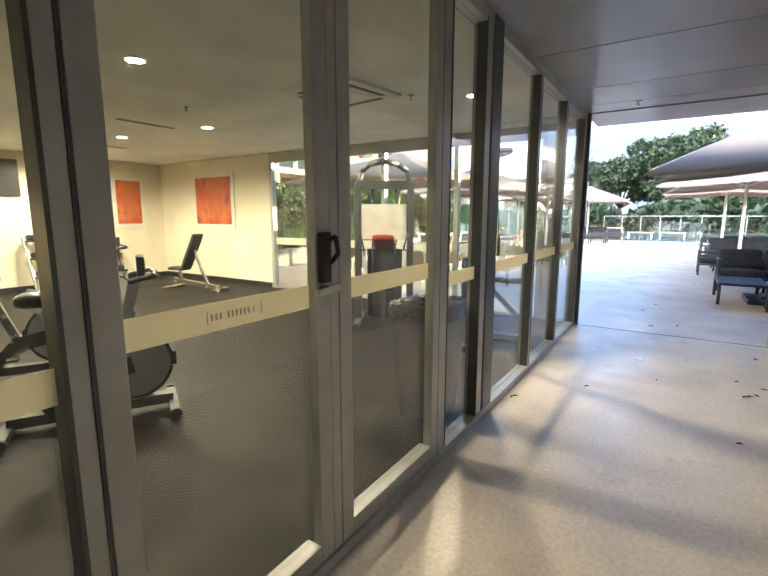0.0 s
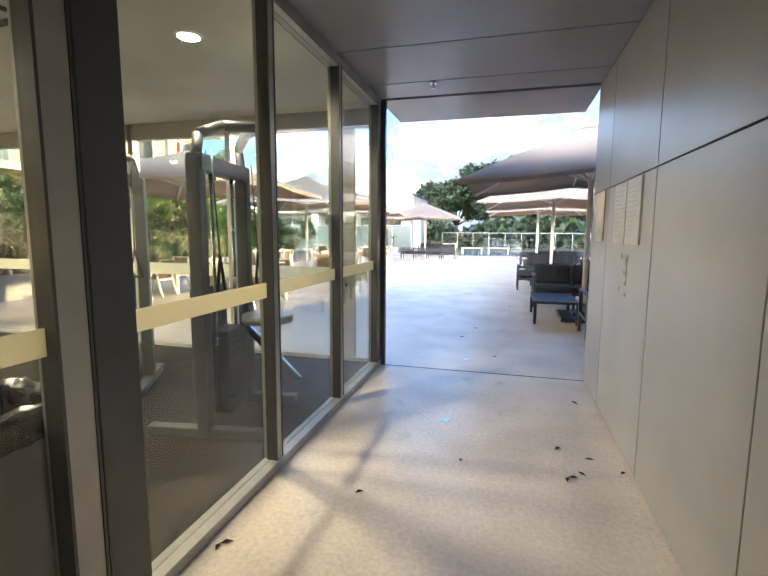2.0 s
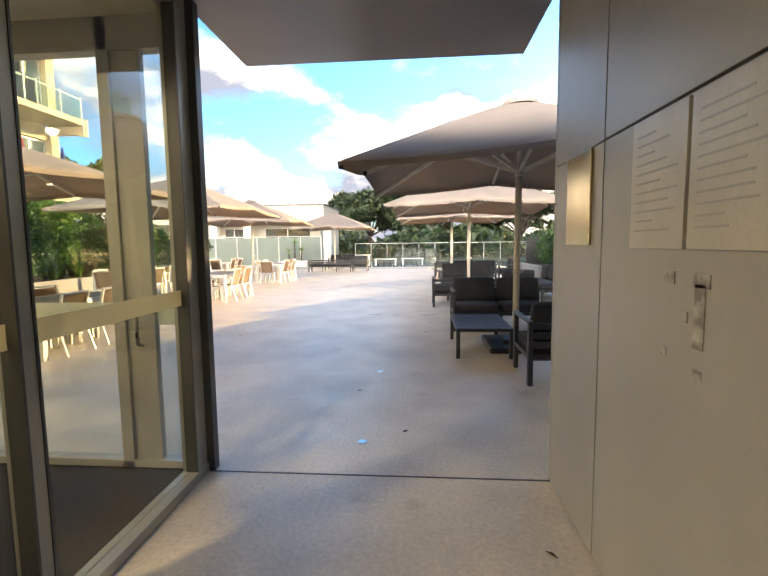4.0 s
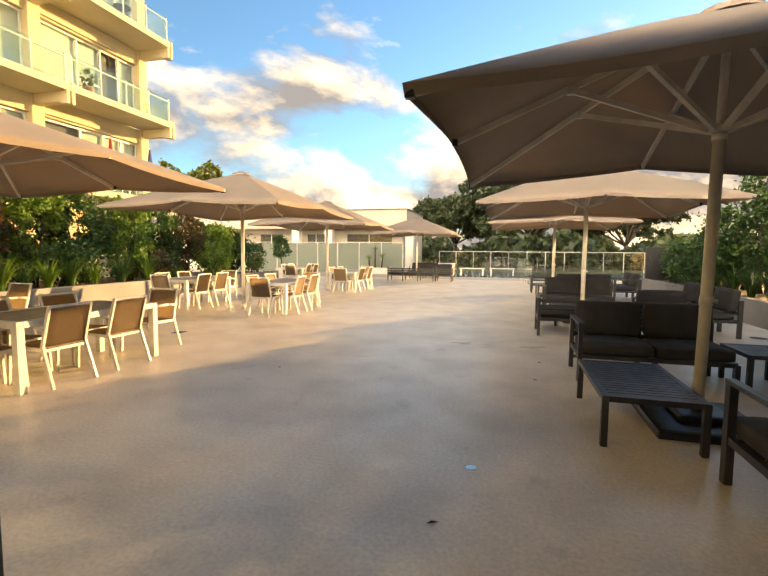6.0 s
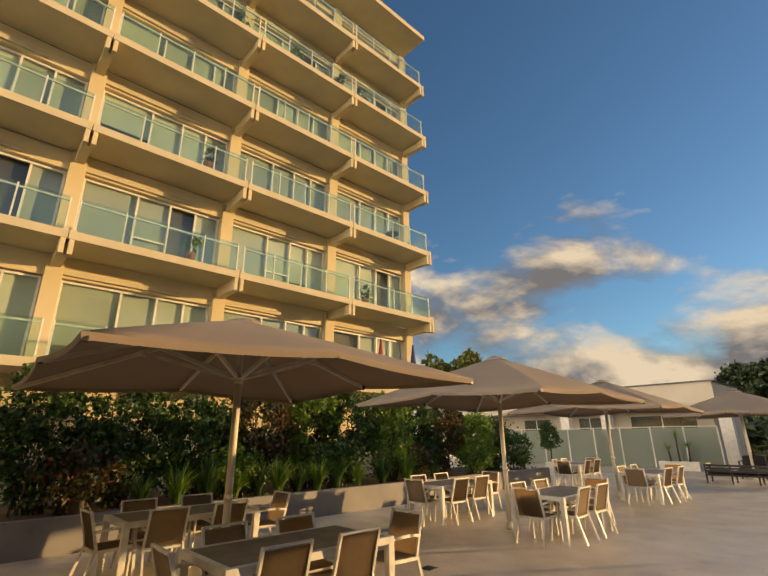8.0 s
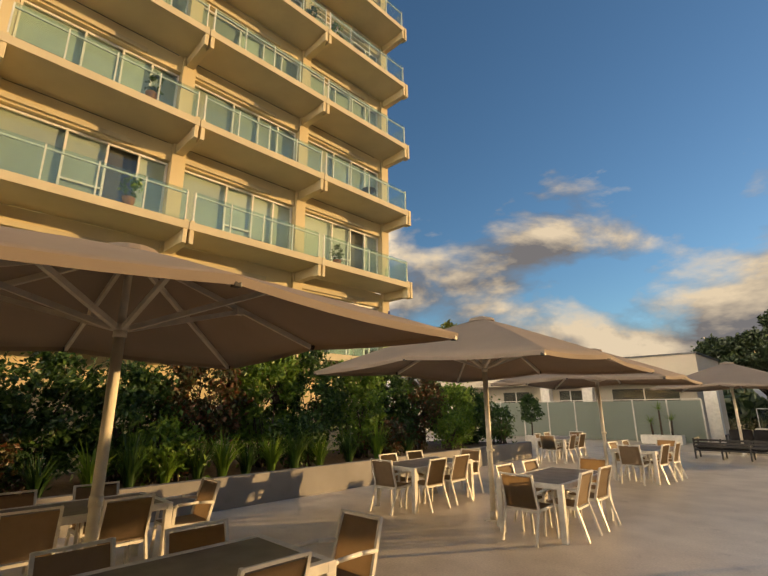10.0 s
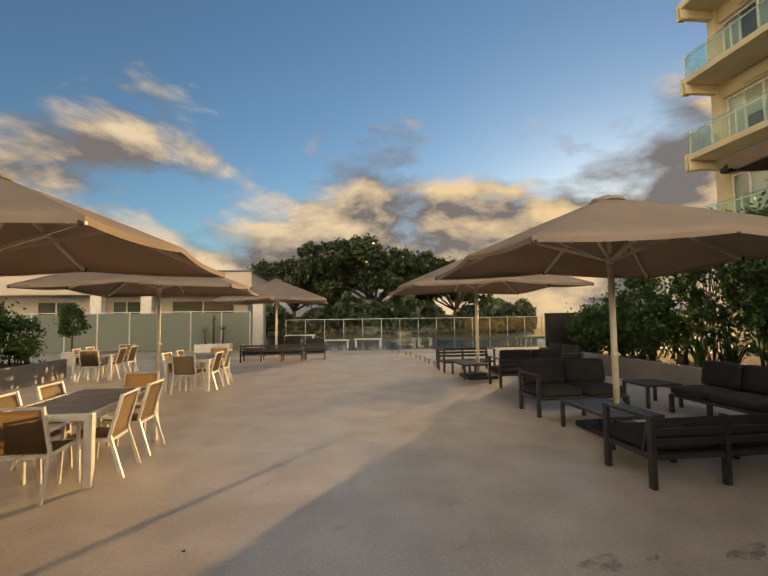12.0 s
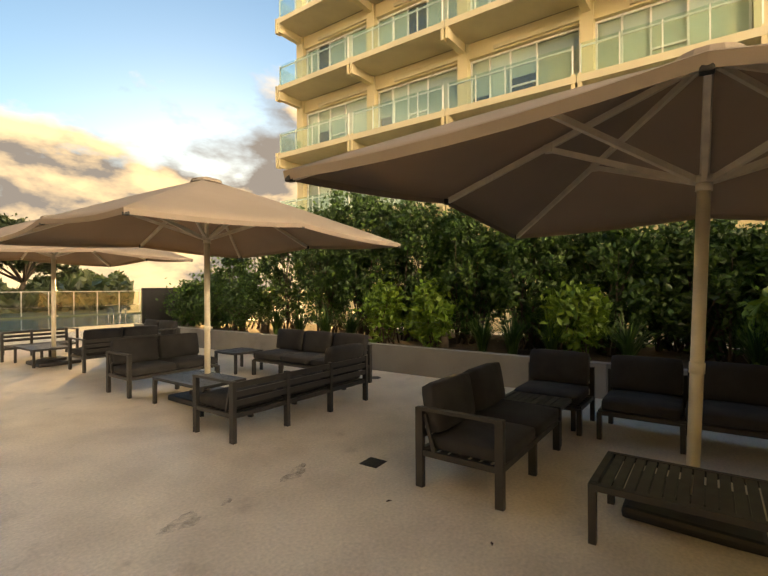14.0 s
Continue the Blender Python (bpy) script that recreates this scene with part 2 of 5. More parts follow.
BAND = glass_material("frosted_band", (0.93, 0.90, 0.74), 0.5, 0.4, clear=0.04)
FROST = glass_material("frosted_glass", (0.36, 0.42, 0.37), 0.6, 0.25, clear=0.12)
LEAF_A = leaf_material("leaf_deep", (0.02, 0.05, 0.012), (0.036, 0.088, 0.018), (0.085, 0.155, 0.028))
LEAF_B = leaf_material("leaf_bright", (0.07, 0.15, 0.018), (0.12, 0.22, 0.025), (0.19, 0.28, 0.04))
LEAF_R = leaf_material("leaf_russet", (0.03, 0.06, 0.015), (0.08, 0.06, 0.02), (0.16, 0.05, 0.02))
LEAF_T = leaf_material("leaf_tree", (0.020, 0.036, 0.014), (0.035, 0.055, 0.02), (0.06, 0.08, 0.028))
LEAF_Y = leaf_material("leaf_gold", (0.07, 0.09, 0.015), (0.12, 0.14, 0.02), (0.17, 0.17, 0.03))


def let_through(mat, share_, tint):
    """Thin cloth: part of the light that falls on one side leaves on the other."""
    nt = mat.node_tree
    p, out = nt.nodes["Principled BSDF"], nt.nodes["Material Output"]
    tl, mx = nt.nodes.new("ShaderNodeBsdfTranslucent"), nt.nodes.new("ShaderNodeMixShader")
    tl.inputs[0].default_value = (*tint, 1)
    mx.inputs[0].default_value = share_
    nt.links.new(p.outputs[0], mx.inputs[1])
    nt.links.new(tl.outputs[0], mx.inputs[2])
    nt.links.new(mx.outputs[0], out.inputs[0])


let_through(CANOPY, 0.3, (0.36, 0.30, 0.25))
let_through(SLING, 0.3, (0.42, 0.30, 0.17))


def water_material():
    mat = material("pool_water", (0.03, 0.16, 0.26), 0.06, scale=0.4, fine=5, bump=0.6, spec=0.6)
    return mat


WATER = water_material()
LAMP = lamp_material("downlight_glow", (1.0, 0.78, 0.45), 25.0)


# ---- building blocks ----
def box(bm, x0, x1, y0, y1, z0, z1, bev=0.0):
    v = [bm.verts.new((x, y, z)) for z in (z0, z1) for y in (y0, y1) for x in (x0, x1)]
    fs = [bm.faces.new([v[i] for i in f]) for f in ((0, 2, 3, 1), (4, 5, 7, 6), (0, 1, 5, 4), (2, 6, 7, 3), (0, 4, 6, 2), (1, 3, 7, 5))]
    if bev:
        edges = list({e for f in fs for e in f.edges})
        bmesh.ops.bevel(bm, geom=edges, offset=bev, segments=2, affect="EDGES", profile=0.6)
    return bm


def bar(bm, a, b, w, h=None, up=(0, 0, 1)):
    """Square-section bar from a to b."""
    a, b, h = Vector(a), Vector(b), h or w
    d = (b - a).normalized()
    u = Vector(up)
    if abs(d.dot(u)) > 0.97:
        u = Vector((0, 1, 0))
    s = d.cross(u).normalized() * w / 2
    t = s.cross(d).normalized() * h / 2
    r = [[bm.verts.new(p + i * s + j * t) for i, j in ((-1, -1), (1, -1), (1, 1), (-1, 1))] for p in (a, b)]
    for k in range(4):
        bm.faces.new((r[0][k], r[0][(k + 1) % 4], r[1][(k + 1) % 4], r[1][k]))
    bm.faces.new(r[0][::-1])
    bm.faces.new(r[1])
    bmesh.ops.recalc_face_normals(bm, faces=list({f for q in r for v in q for f in v.link_faces}))
    return bm


def rod(bm, a, b, r, r2=None, n=10):
    a, b = Vector(a), Vector(b)
    d = (b - a).normalized()
    s = d.orthogonal().normalized()
    t = d.cross(s)
    rings = [[bm.verts.new(p + q * (math.cos(2 * math.pi * k / n) * s + math.sin(2 * math.pi * k / n) * t)) for k in range(n)] for p, q in ((a, r), (b, r if r2 is None else r2))]
    for k in range(n):
        f = bm.faces.new((rings[0][k], rings[0][(k + 1) % n], rings[1][(k + 1) % n], rings[1][k]))
        f.smooth = True
    bm.faces.new(rings[0][::-1])
    bm.faces.new(rings[1])
    return bm


def pipe(bm, pts, r, n=8):
    for a, b in zip(pts, pts[1:]):
        rod(bm, a, b, r, n=n)
    return bm


def mesh_of(bm, name, mat):
    me = bpy.data.meshes.new(name)
    bm.to_mesh(me)
    bm.free()
    me.materials.append(mat)
    return me


def part(name, bm, mat, parent, label=""):
    ob = new(name, mesh_of(bm, name, mat))
    ob.parent = parent
    if label:
        tagged(ob, label)
    return ob


def share(name, me, parent, m, label=""):
    ob = new(name, me)
    ob.parent = parent
    ob.matrix_basis = m
    if label:
        tagged(ob, label)
    return ob


def thing(name, label, category, group="", m=None):
    ob = new(name)
    ob.empty_display_size = 0.1
    tagged(ob, label, category, group)
    if m is not None:
        ob.matrix_basis = m
    return ob


def single(name, bm, mat, label="", category="", group="", kind="", m=None):
    ob = new(name, mesh_of(bm, name, mat))
    if m is not None:
        ob.matrix_basis = m
    return tagged(ob, label, category, group, kind)


def B():
    return bmesh.new()


def bx(*a, bev=0.0):
    return box(B(), *a, bev=bev)


def cushion(x0, x1, y0, y1, z0, z1, puff=0.02):
    """Soft cushion with rounded edges and slightly domed faces."""
    bm = B()
    box(bm, x0, x1, y0, y1, z0, z1)
    bmesh.ops.subdivide_edges(bm, edges=bm.edges[:], cuts=4, use_grid_fill=True)
    c = Vector(((x0 + x1) / 2, (y0 + y1) / 2, (z0 + z1) / 2))
    h = Vector(((x1 - x0) / 2, (y1 - y0) / 2, (z1 - z0) / 2))
    r = 0.045
    for v in bm.verts:
        p = v.co - c
        core = Vector([max(-h[i] + r, min(h[i] - r, p[i])) for i in range(3)])
        d = p - core
        if d.length > 1e-6:
            p = core + d.normalized() * r
        q = [p[i] / h[i] for i in range(3)]
        thin = min(range(3), key=lambda i: h[i])
        o = [i for i in range(3) if i != thin]
        p[thin] += math.copysign(puff, p[thin]) * (1 - q[o[0]] ** 2) * (1 - q[o[1]] ** 2)
        v.co = c + p
    for f in bm.faces:
        f.smooth = True
    return bm


def leaves(name, pts, sizes, mat, parent=None, droop=0.3, seed=1, long=1.8):
    """Many small bent leaves as one mesh: each a folded diamond of four triangles' worth."""
    rng = np.random.default_rng(seed)
    n = len(pts)
    d = rng.normal(size=(n, 3))
    d[:, 2] -= droop
    d /= np.linalg.norm(d, axis=1)[:, None]
    s = np.cross(d, rng.normal(size=(n, 3)))
    s /= np.linalg.norm(s, axis=1)[:, None]
    u = np.cross(d, s)
    L = sizes[:, None]
    base, tip = pts - d * L * long / 2, pts + d * L * long / 2
    left, right = pts + s * L * 0.5 + u * L * 0.14, pts - s * L * 0.5 + u * L * 0.14
    V = np.stack([base, right, tip, left], 1).reshape(-1, 3)
    F = np.arange(4 * n).reshape(-1, 4)
    me = bpy.data.meshes.new(name)
    me.from_pydata(V.tolist(), [], F.tolist())
    me.materials.append(mat)
    ob = new(name, me)
    ob.parent = parent
    return ob


def clumps(rng, n, centre, spread, k, r):
    """Points in k small clumps about a centre, so that the outline is uneven and has gaps."""
    c = rng.normal(size=(k, 3))
    c /= np.linalg.norm(c, axis=1)[:, None]
    c = np.array(centre) + c * rng.uniform(0.35, 1.0, (k, 1)) ** 0.6 * np.array(spread)
    which = rng.integers(0, k, n)
    o = rng.normal(size=(n, 3))
    o /= np.linalg.norm(o, axis=1)[:, None]
    return c[which] + o * np.abs(rng.normal(0.0, 0.75, (n, 1))).clip(0, 1.9) * r * rng.uniform(0.5, 1.3, (k, 1))[which], c


# ---- structure ----
YE = 7.1          # end of the passage
GX = -1.2         # glass line
RX = 1.03         # panel wall
CH = 3.0          # passage ceiling


def structure():
    bm = B()
    box(bm, -600, 600, -600, 31.6, -0.4, 0.0)
    bm.normal_update()
    tagged(single("ground", bm, CONCRETE), "pale worn polished concrete terrace floor", "floor", kind="structure")
    # pool, sunk behind the terrace, and the land past it
    bm = B()
    box(bm, -600, 600, 31.6, 34.2, -0.4, -0.004)
    box(bm, -600, -6.5, 34.2, 46, -0.4, -0.004)
    box(bm, 16, 600, 34.2, 46, -0.4, -0.004)
    single("pool_surround", bm, POOLWHITE, "pale paved pool surround", "paving", kind="structure")
    single("water", bx(-6.5, 16, 34.2, 46, -0.5, -0.12), WATER, "blue swimming pool water, nearly still", "water", kind="structure")
    single("far_ground", bx(-600, 600, 46, 900, -0.45, -0.03), FAR_GROUND, "dark grassy land past the pool", "ground", kind="structure")
    # passage joint strips in the floor
    single("floor_joint", bx(GX, RX, YE - 0.006, YE + 0.006, 0.0, 0.004), ALU_DARK, "dark expansion joint across the floor", "joint", kind="structure")
    # gym floor and shell
    single("gym_floor", bx(-11.6, GX - 0.12, -3.0, YE, 0.0, 0.012), RUBBER, "dark rubber gym floor", "floor", kind="structure")
    single("gym_wall_west", bx(-11.8, -11.6, -3.2, 7.3, 0, 2.99), GYM_WALL, "cream painted gym wall", "wall", kind="structure")
    single("gym_wall_south", bx(-11.6, GX - 0.12, -3.2, -3.0, 0, 3.2), GYM_WALL, "cream painted gym wall", "wall", kind="structure")
    single("gym_wall_north", bx(-11.6, -7.55, YE, 7.3, 0, 2.99), GYM_WALL, "cream painted gym wall", "wall", kind="structure")
    single("gym_ceiling", bx(-11.6, GX - 0.12, -3.0, YE - 0.001, 2.92, 3.0), GYM_CEIL, "off-white plasterboard gym ceiling", "ceiling", kind="structure")
    bm = B()
    box(bm, -11.597, -11.575, -3, YE - 0.03, 0.012, 0.12)
    box(bm, -11.575, -7.56, YE - 0.024, YE - 0.002, 0.012, 0.12)
    single("baseboard", bm, BLACK, "black skirting along the gym walls", "baseboard", kind="structure")
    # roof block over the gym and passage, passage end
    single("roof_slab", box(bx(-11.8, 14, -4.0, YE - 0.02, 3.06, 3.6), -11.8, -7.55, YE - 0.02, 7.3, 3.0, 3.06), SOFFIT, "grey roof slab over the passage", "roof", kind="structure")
    single("wall_south", bx(GX - 0.1, RX + 0.2, -4.0, -3.8, 0, 3.06), WALL_PANEL, "grey panelled end wall", "wall", kind="structure")
    single("wall_east_core", bx(RX + 0.03, 14, -4.0, YE - 0.001, 0, 3.06), WALL_PANEL, "grey wall behind the panels", "wall", kind="structure")
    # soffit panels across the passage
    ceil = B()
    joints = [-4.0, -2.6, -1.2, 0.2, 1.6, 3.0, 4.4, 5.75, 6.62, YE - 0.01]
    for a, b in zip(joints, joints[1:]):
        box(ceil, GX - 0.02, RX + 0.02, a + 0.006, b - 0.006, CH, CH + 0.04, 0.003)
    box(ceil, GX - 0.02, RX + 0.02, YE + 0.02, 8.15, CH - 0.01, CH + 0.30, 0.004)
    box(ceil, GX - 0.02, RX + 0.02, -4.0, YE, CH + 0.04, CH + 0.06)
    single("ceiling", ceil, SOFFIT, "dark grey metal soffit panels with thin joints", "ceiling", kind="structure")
    # panels of the right-hand wall
    wall = new("wall_east")
    tagged(wall, "grey metal panel cladding with dark joints", "wall", kind="structure")
    ys = [-3.8, -2.5, -1.25, 0.02, 1.29, 2.56, 3.84, 5.11, 6.40, YE]
    for a, b in zip(ys, ys[1:]):
        for z0, z1 in ((0.0, 1.935), (1.935, CH)):
            part("panel", bx(RX, RX + 0.029, a + 0.005, b - 0.005, z0 + (0.012 if z0 == 0 else 0.005), z1 - 0.005, bev=0.003), WALL_PANEL, wall)
    part("backing", bx(RX + 0.02, RX + 0.03, -3.8, YE, 0, CH), ALU_DARK, wall)
    part("corner_trim", bx(RX, RX + 0.03, YE, YE + 0.03, 0, CH), WALL_PANEL, wall)


structure()


def glass_wall():
    w = new("glass_wall_passage")
    tagged(w, "tall glazed gym front in grey aluminium frames", "glass wall", kind="structure")
    x0, x1 = GX - 0.10, GX
    posts = [(-3.0, 0.10), (-1.6, 0.06), (-0.6, 0.06), (0.515, 0.05), (2.585, 0.11), (3.26, 0.11), (4.65, 0.06), (5.82, 0.06), (7.04, 0.13)]
    for y, t in posts:
        part("mullion", bx(x1 - 0.055 if y == 0.515 else x0, x1, y - t / 2, y + t / 2, 0.0, CH, bev=0.004), ALU, w)
        part("glazing_bead", bx(x0 + 0.03, x1 + 0.004, y - t / 2 - 0.012, y - t / 2, 0.06, CH - 0.06), ALU_DARK, w)
        part("glazing_bead", bx(x0 + 0.03, x1 + 0.004, y + t / 2, y + t / 2 + 0.012, 0.06, CH - 0.06), ALU_DARK, w)
    part("steel_column", bx(GX - 0.075, GX + 0.008, 3.328, 3.52, 0, CH, bev=0.004), ALU_DARK, w, "dark steel edge post")
    part("corner_post", bx(x0 - 0.02, GX + 0.05, YE + 0.006, YE + 0.075, 0, CH, bev=0.004), ALU_DARK, w, "dark corner post")
    part("sill", bx(x0, GX + 0.015, -3.0, YE, 0.0, 0.06, bev=0.004), ALU, w)
    part("head", bx(x0, GX + 0.002, -3.0, YE, CH - 0.09, CH - 0.001, bev=0.004), ALU, w)
    for (a, ta), (b, tb) in zip(posts, posts[1:]):
        if a == 0.515:
            continue
        y0, y1 = a + ta / 2, b - tb / 2
        p = part("pane", bx(GX - 0.056, GX - 0.046, y0, y1, 0.06, CH - 0.09), GLASS, w)
        p.visible_shadow = False
        part("band", bx(GX - 0.045, GX - 0.042, y0 + 0.012, y1 - 0.012, 1.135, 1.23), BAND, w, "cream frosted safety band")
    # pair of doors between the wide posts
    for y0, y1 in ((0.545, 1.475), (1.54, 2.525)):
        d = new("door_1" if y0 < 1 else "door_2")
        tagged(d, "glazed aluminium gym door, shut, with a cream band", "door", kind="structure")
        st = 0.085
        for a, b in ((y0, y0 + st), (y1 - st, y1)):
            part("stile", bx(x0 + 0.055, GX + 0.004, a, b, 0.065, CH - 0.1, bev=0.004), ALU, d)
        part("bottom_rail", bx(x0 + 0.02, GX + 0.004, y0 + st, y1 - st, 0.065, 0.15, bev=0.004), ALU, d)
        part("top_rail", bx(x0 + 0.02, GX + 0.004, y0 + st, y1 - st, CH - 0.18, CH - 0.1, bev=0.004), ALU, d)
        p = part("pane", bx(GX - 0.045, GX - 0.037, y0 + st, y1 - st, 0.15, CH - 0.18), GLASS, d)
        p.visible_shadow = False
        part("band", bx(GX - 0.036, GX - 0.033, y0 + st + 0.005, y1 - st - 0.005, 1.225, 1.32), BAND, d, "cream frosted safety band")
        if y0 < 1:
            bm = B()
            for k, (u, v, lo, hi) in enumerate(((0.905, 0.909, 1.252, 1.294), (0.92, 0.97, 1.262, 1.284), (0.985, 1.085, 1.262, 1.284), (1.095, 1.12, 1.262, 1.284), (1.13, 1.134, 1.252, 1.294))):
                n_ = max(1, round((v - u) / 0.017))
                for q in range(n_):
                    box(bm, GX - 0.0325, GX - 0.0315, u + q * 0.017, u + q * 0.017 + (0.003 if n_ == 1 else 0.007), lo, hi)
            part("lettering", bm, WALL_PANEL, d, "thin grey lettering on the band")
            h = part("lock_case", bx(GX + 0.004, GX + 0.035, 1.40, 1.455, 1.33, 1.535, bev=0.008), BLACK, d, "black lock case with pull")
            bm = B()
            pipe(bm, [(GX + 0.035, 1.43, 1.50), (GX + 0.07, 1.44, 1.52), (GX + 0.075, 1.445, 1.45), (GX + 0.035, 1.45, 1.41)], 0.010)
            part("pull", bm, BLACK, d)
            bm = B()
            rod(bm, (GX + 0.0, 1.425, 1.30), (GX + 0.05, 1.425, 1.30), 0.02)
            bar(bm, (GX + 0.05, 1.34, 1.30), (GX + 0.05, 1.49, 1.31), 0.02, 0.03)
            part("handle", bm, STEEL, d, "steel lever handle")
        part("threshold", bx(x0 + 0.01, GX + 0.012, y0, y1, 0.0605, 0.064), ALU, d)
    part("meeting_stile", bx(x0 + 0.055, GX + 0.002, 1.479, 1.536, 0.062, CH - 0.09, bev=0.004), ALU, w, "grey meeting stile")
    # terrace side of the gym
    n = new("glass_wall_terrace")
    tagged(n, "glazed gym front towards the terrace", "glass wall", kind="structure")
    xs = [-7.5, -6.1, -4.6, -3.15, -1.75]
    for x in xs:
        part("mullion", bx(x - 0.04, x + 0.04, YE, YE + 0.1, 0.0, CH, bev=0.004), ALU, n)
    part("sill", bx(-7.46, GX - 0.125, YE, YE + 0.1, 0, 0.06, bev=0.004), ALU, n)
    part("head", bx(-7.46, GX - 0.125, YE, YE + 0.1, 2.72, CH, bev=0.004), ALU, n)
    part("door_stile", bx(-1.71, -1.52, YE + 0.02, YE + 0.07, 0.06, 2.72, bev=0.004), ALU, n, "wide grey door stile")
    bm = B()
    pipe(bm, [(-1.6, YE + 0.0, 0.85), (-1.6, YE - 0.05, 0.87), (-1.6, YE - 0.05, 1.13), (-1.6, YE, 1.15)], 0.012)
    part("pull", bm, STEEL, n, "steel pull handle")
    for a, b in zip(xs, xs[1:] + [GX - 0.125]):
        p = part("pane", bx(a + 0.04, b - (0.04 if b in xs else 0.0), YE + 0.045, YE + 0.055, 0.06, 2.72), GLASS, n)
        p.visible_shadow = False
        part("band", bx(a + 0.05, b - 0.05, YE + 0.056, YE + 0.059, 0.98, 1.13), BAND, n, "cream frosted safety band")


glass_wall()


# ---- terrace furniture ----
def umbrella_proto(ZA, H, ZE=2.42, rise=0.10, heavy=False):
    u = thing("parasol", "large square taupe cloth parasol, open, on an ivory pole", "parasol", "terrace parasols")
    ZR = 2.48
    bm = B()
    rod(bm, (0, 0, 0.0), (0, 0, ZR), 0.045, n=16)
    part("pole", bm, POLE, u, "ivory aluminium pole")
    part("mast", rod(B(), (0, 0, ZR), (0, 0, ZA - 0.06), 0.032, n=14), RIB, u, "pale grey upper mast")
    bm = B()
    rod(bm, (0, 0, 1.05), (0, 0, 1.13), 0.052, n=14)
    rod(bm, (0, 0, 1.09), (0.085, 0, 1.09), 0.018, n=8)
    part("crank_collar", bm, POLE, u)
    bm = B()
    rod(bm, (0, 0, ZR - 0.02), (0, 0, ZR + 0.03), 0.09, n=16)
    rod(bm, (0, 0, ZR - 0.08), (0, 0, ZR - 0.02), 0.055, n=14)
    part("runner", bm, RIB, u)
    # base under a fitted cover
    bm = B()
    if heavy:
        box(bm, -0.42, 0.42, -0.42, 0.42, 0.0, 0.09, 0.035)
        box(bm, -0.2, 0.2, -0.2, 0.2, 0.085, 0.15, 0.03)
        part("base", bm, BLACK, u, "black weighted base")
    else:
        rod(bm, (0, 0, 0), (0, 0, 0.012), 0.17, n=24)
        rod(bm, (0, 0, 0.012), (0, 0, 0.14), 0.062, n=16)
        part("base", bm, RIB, u, "small bolted floor flange")
    # square canopy over eight ribs, cloth sagging between them
    tips = []
    for k in range(8):
        a = math.pi / 4 * k
        c, s = math.cos(a), math.sin(a)
        q = H / max(abs(c), abs(s))
        tips.append((c * q, s * q, ZE + (0.0 if k % 2 else rise)))
    bm = B()
    NR, NS = 8, 6
    rings = []
    for i in range(NR + 1):
        f = 0.05 + 0.95 * i / NR
        ring = []
        for k in range(8):
            p, q = Vector(tips[k]), Vector(tips[(k + 1) % 8])
            for j in range(NS):
                g = j / NS
                e = p.lerp(q, g)
                sag = 4 * g * (1 - g)
                z = ZA + (e.z - ZA) * f ** 1.06 - 0.026 * sag * f
                inset = 1 - 0.02 * sag * f
                ring.append(bm.verts.new((e.x * f * inset, e.y * f * inset, z)))
        rings.append(ring)
    n = len(rings[0])
    for a, b in zip(rings, rings[1:]):
        for k in range(n):
            fc = bm.faces.new((a[k], b[k], b[(k + 1) % n], a[(k + 1) % n]))
            fc.smooth = True
    hem = [bm.verts.new(v.co - Vector((v.co.x * 0.004, v.co.y * 0.004, 0.055))) for v in rings[-1]]
    for k in range(n):
        bm.faces.new((rings[-1][k], hem[k], hem[(k + 1) % n], rings[-1][(k + 1) % n]))
    bmesh.ops.recalc_face_normals(bm, faces=bm.faces[:])
    bmesh.ops.solidify(bm, geom=bm.faces[:], thickness=0.005)
    part("canopy", bm, CANOPY, u, "taupe canopy cloth")
    bm = B()
    v = [[bm.verts.new((r * math.cos(2 * math.pi * k / 16), r * math.sin(2 * math.pi * k / 16), z)) for k in range(16)] for r, z in ((0.24, ZA - 0.07), (0.22, ZA - 0.02), (0.05, ZA + 0.03))]
    for a, b in zip(v, v[1:]):
        for k in range(16):
            bm.faces.new((a[k], a[(k + 1) % 16], b[(k + 1) % 16], b[k]))
    bm.faces.new(v[-1])
    bm.faces.new(v[0][::-1])
    part("cap", bm, CANOPY, u, "small vent cap")
    for k in range(8):
        t = Vector(tips[k])
        top = Vector((t.x * 0.03, t.y * 0.03, ZA - 0.07))
        end = Vector((t.x * 0.985, t.y * 0.985, t.z - 0.035))
        rib = part("rib", bar(B(), top, end, 0.034, 0.052), RIB, u)
        f = 0.52 if k % 2 == 0 else 0.42
        mid = top.lerp(end, f)
        d = Vector((t.x, t.y, 0)).normalized()
        part("strut", bar(B(), (d.x * 0.08, d.y * 0.08, ZR), mid - Vector((0, 0, 0.02)), 0.036, 0.046), RIB, rib)
        part("joint", bx(mid.x - 0.035, mid.x + 0.035, mid.y - 0.035, mid.y + 0.035, mid.z - 0.055, mid.z + 0.02, bev=0.01), RIB, rib)
        part("rib_tip", bx(end.x - 0.025, end.x + 0.025, end.y - 0.025, end.y + 0.025, end.z - 0.03, end.z + 0.03, bev=0.008), BLACK, rib, "dark plastic rib end")
    return u


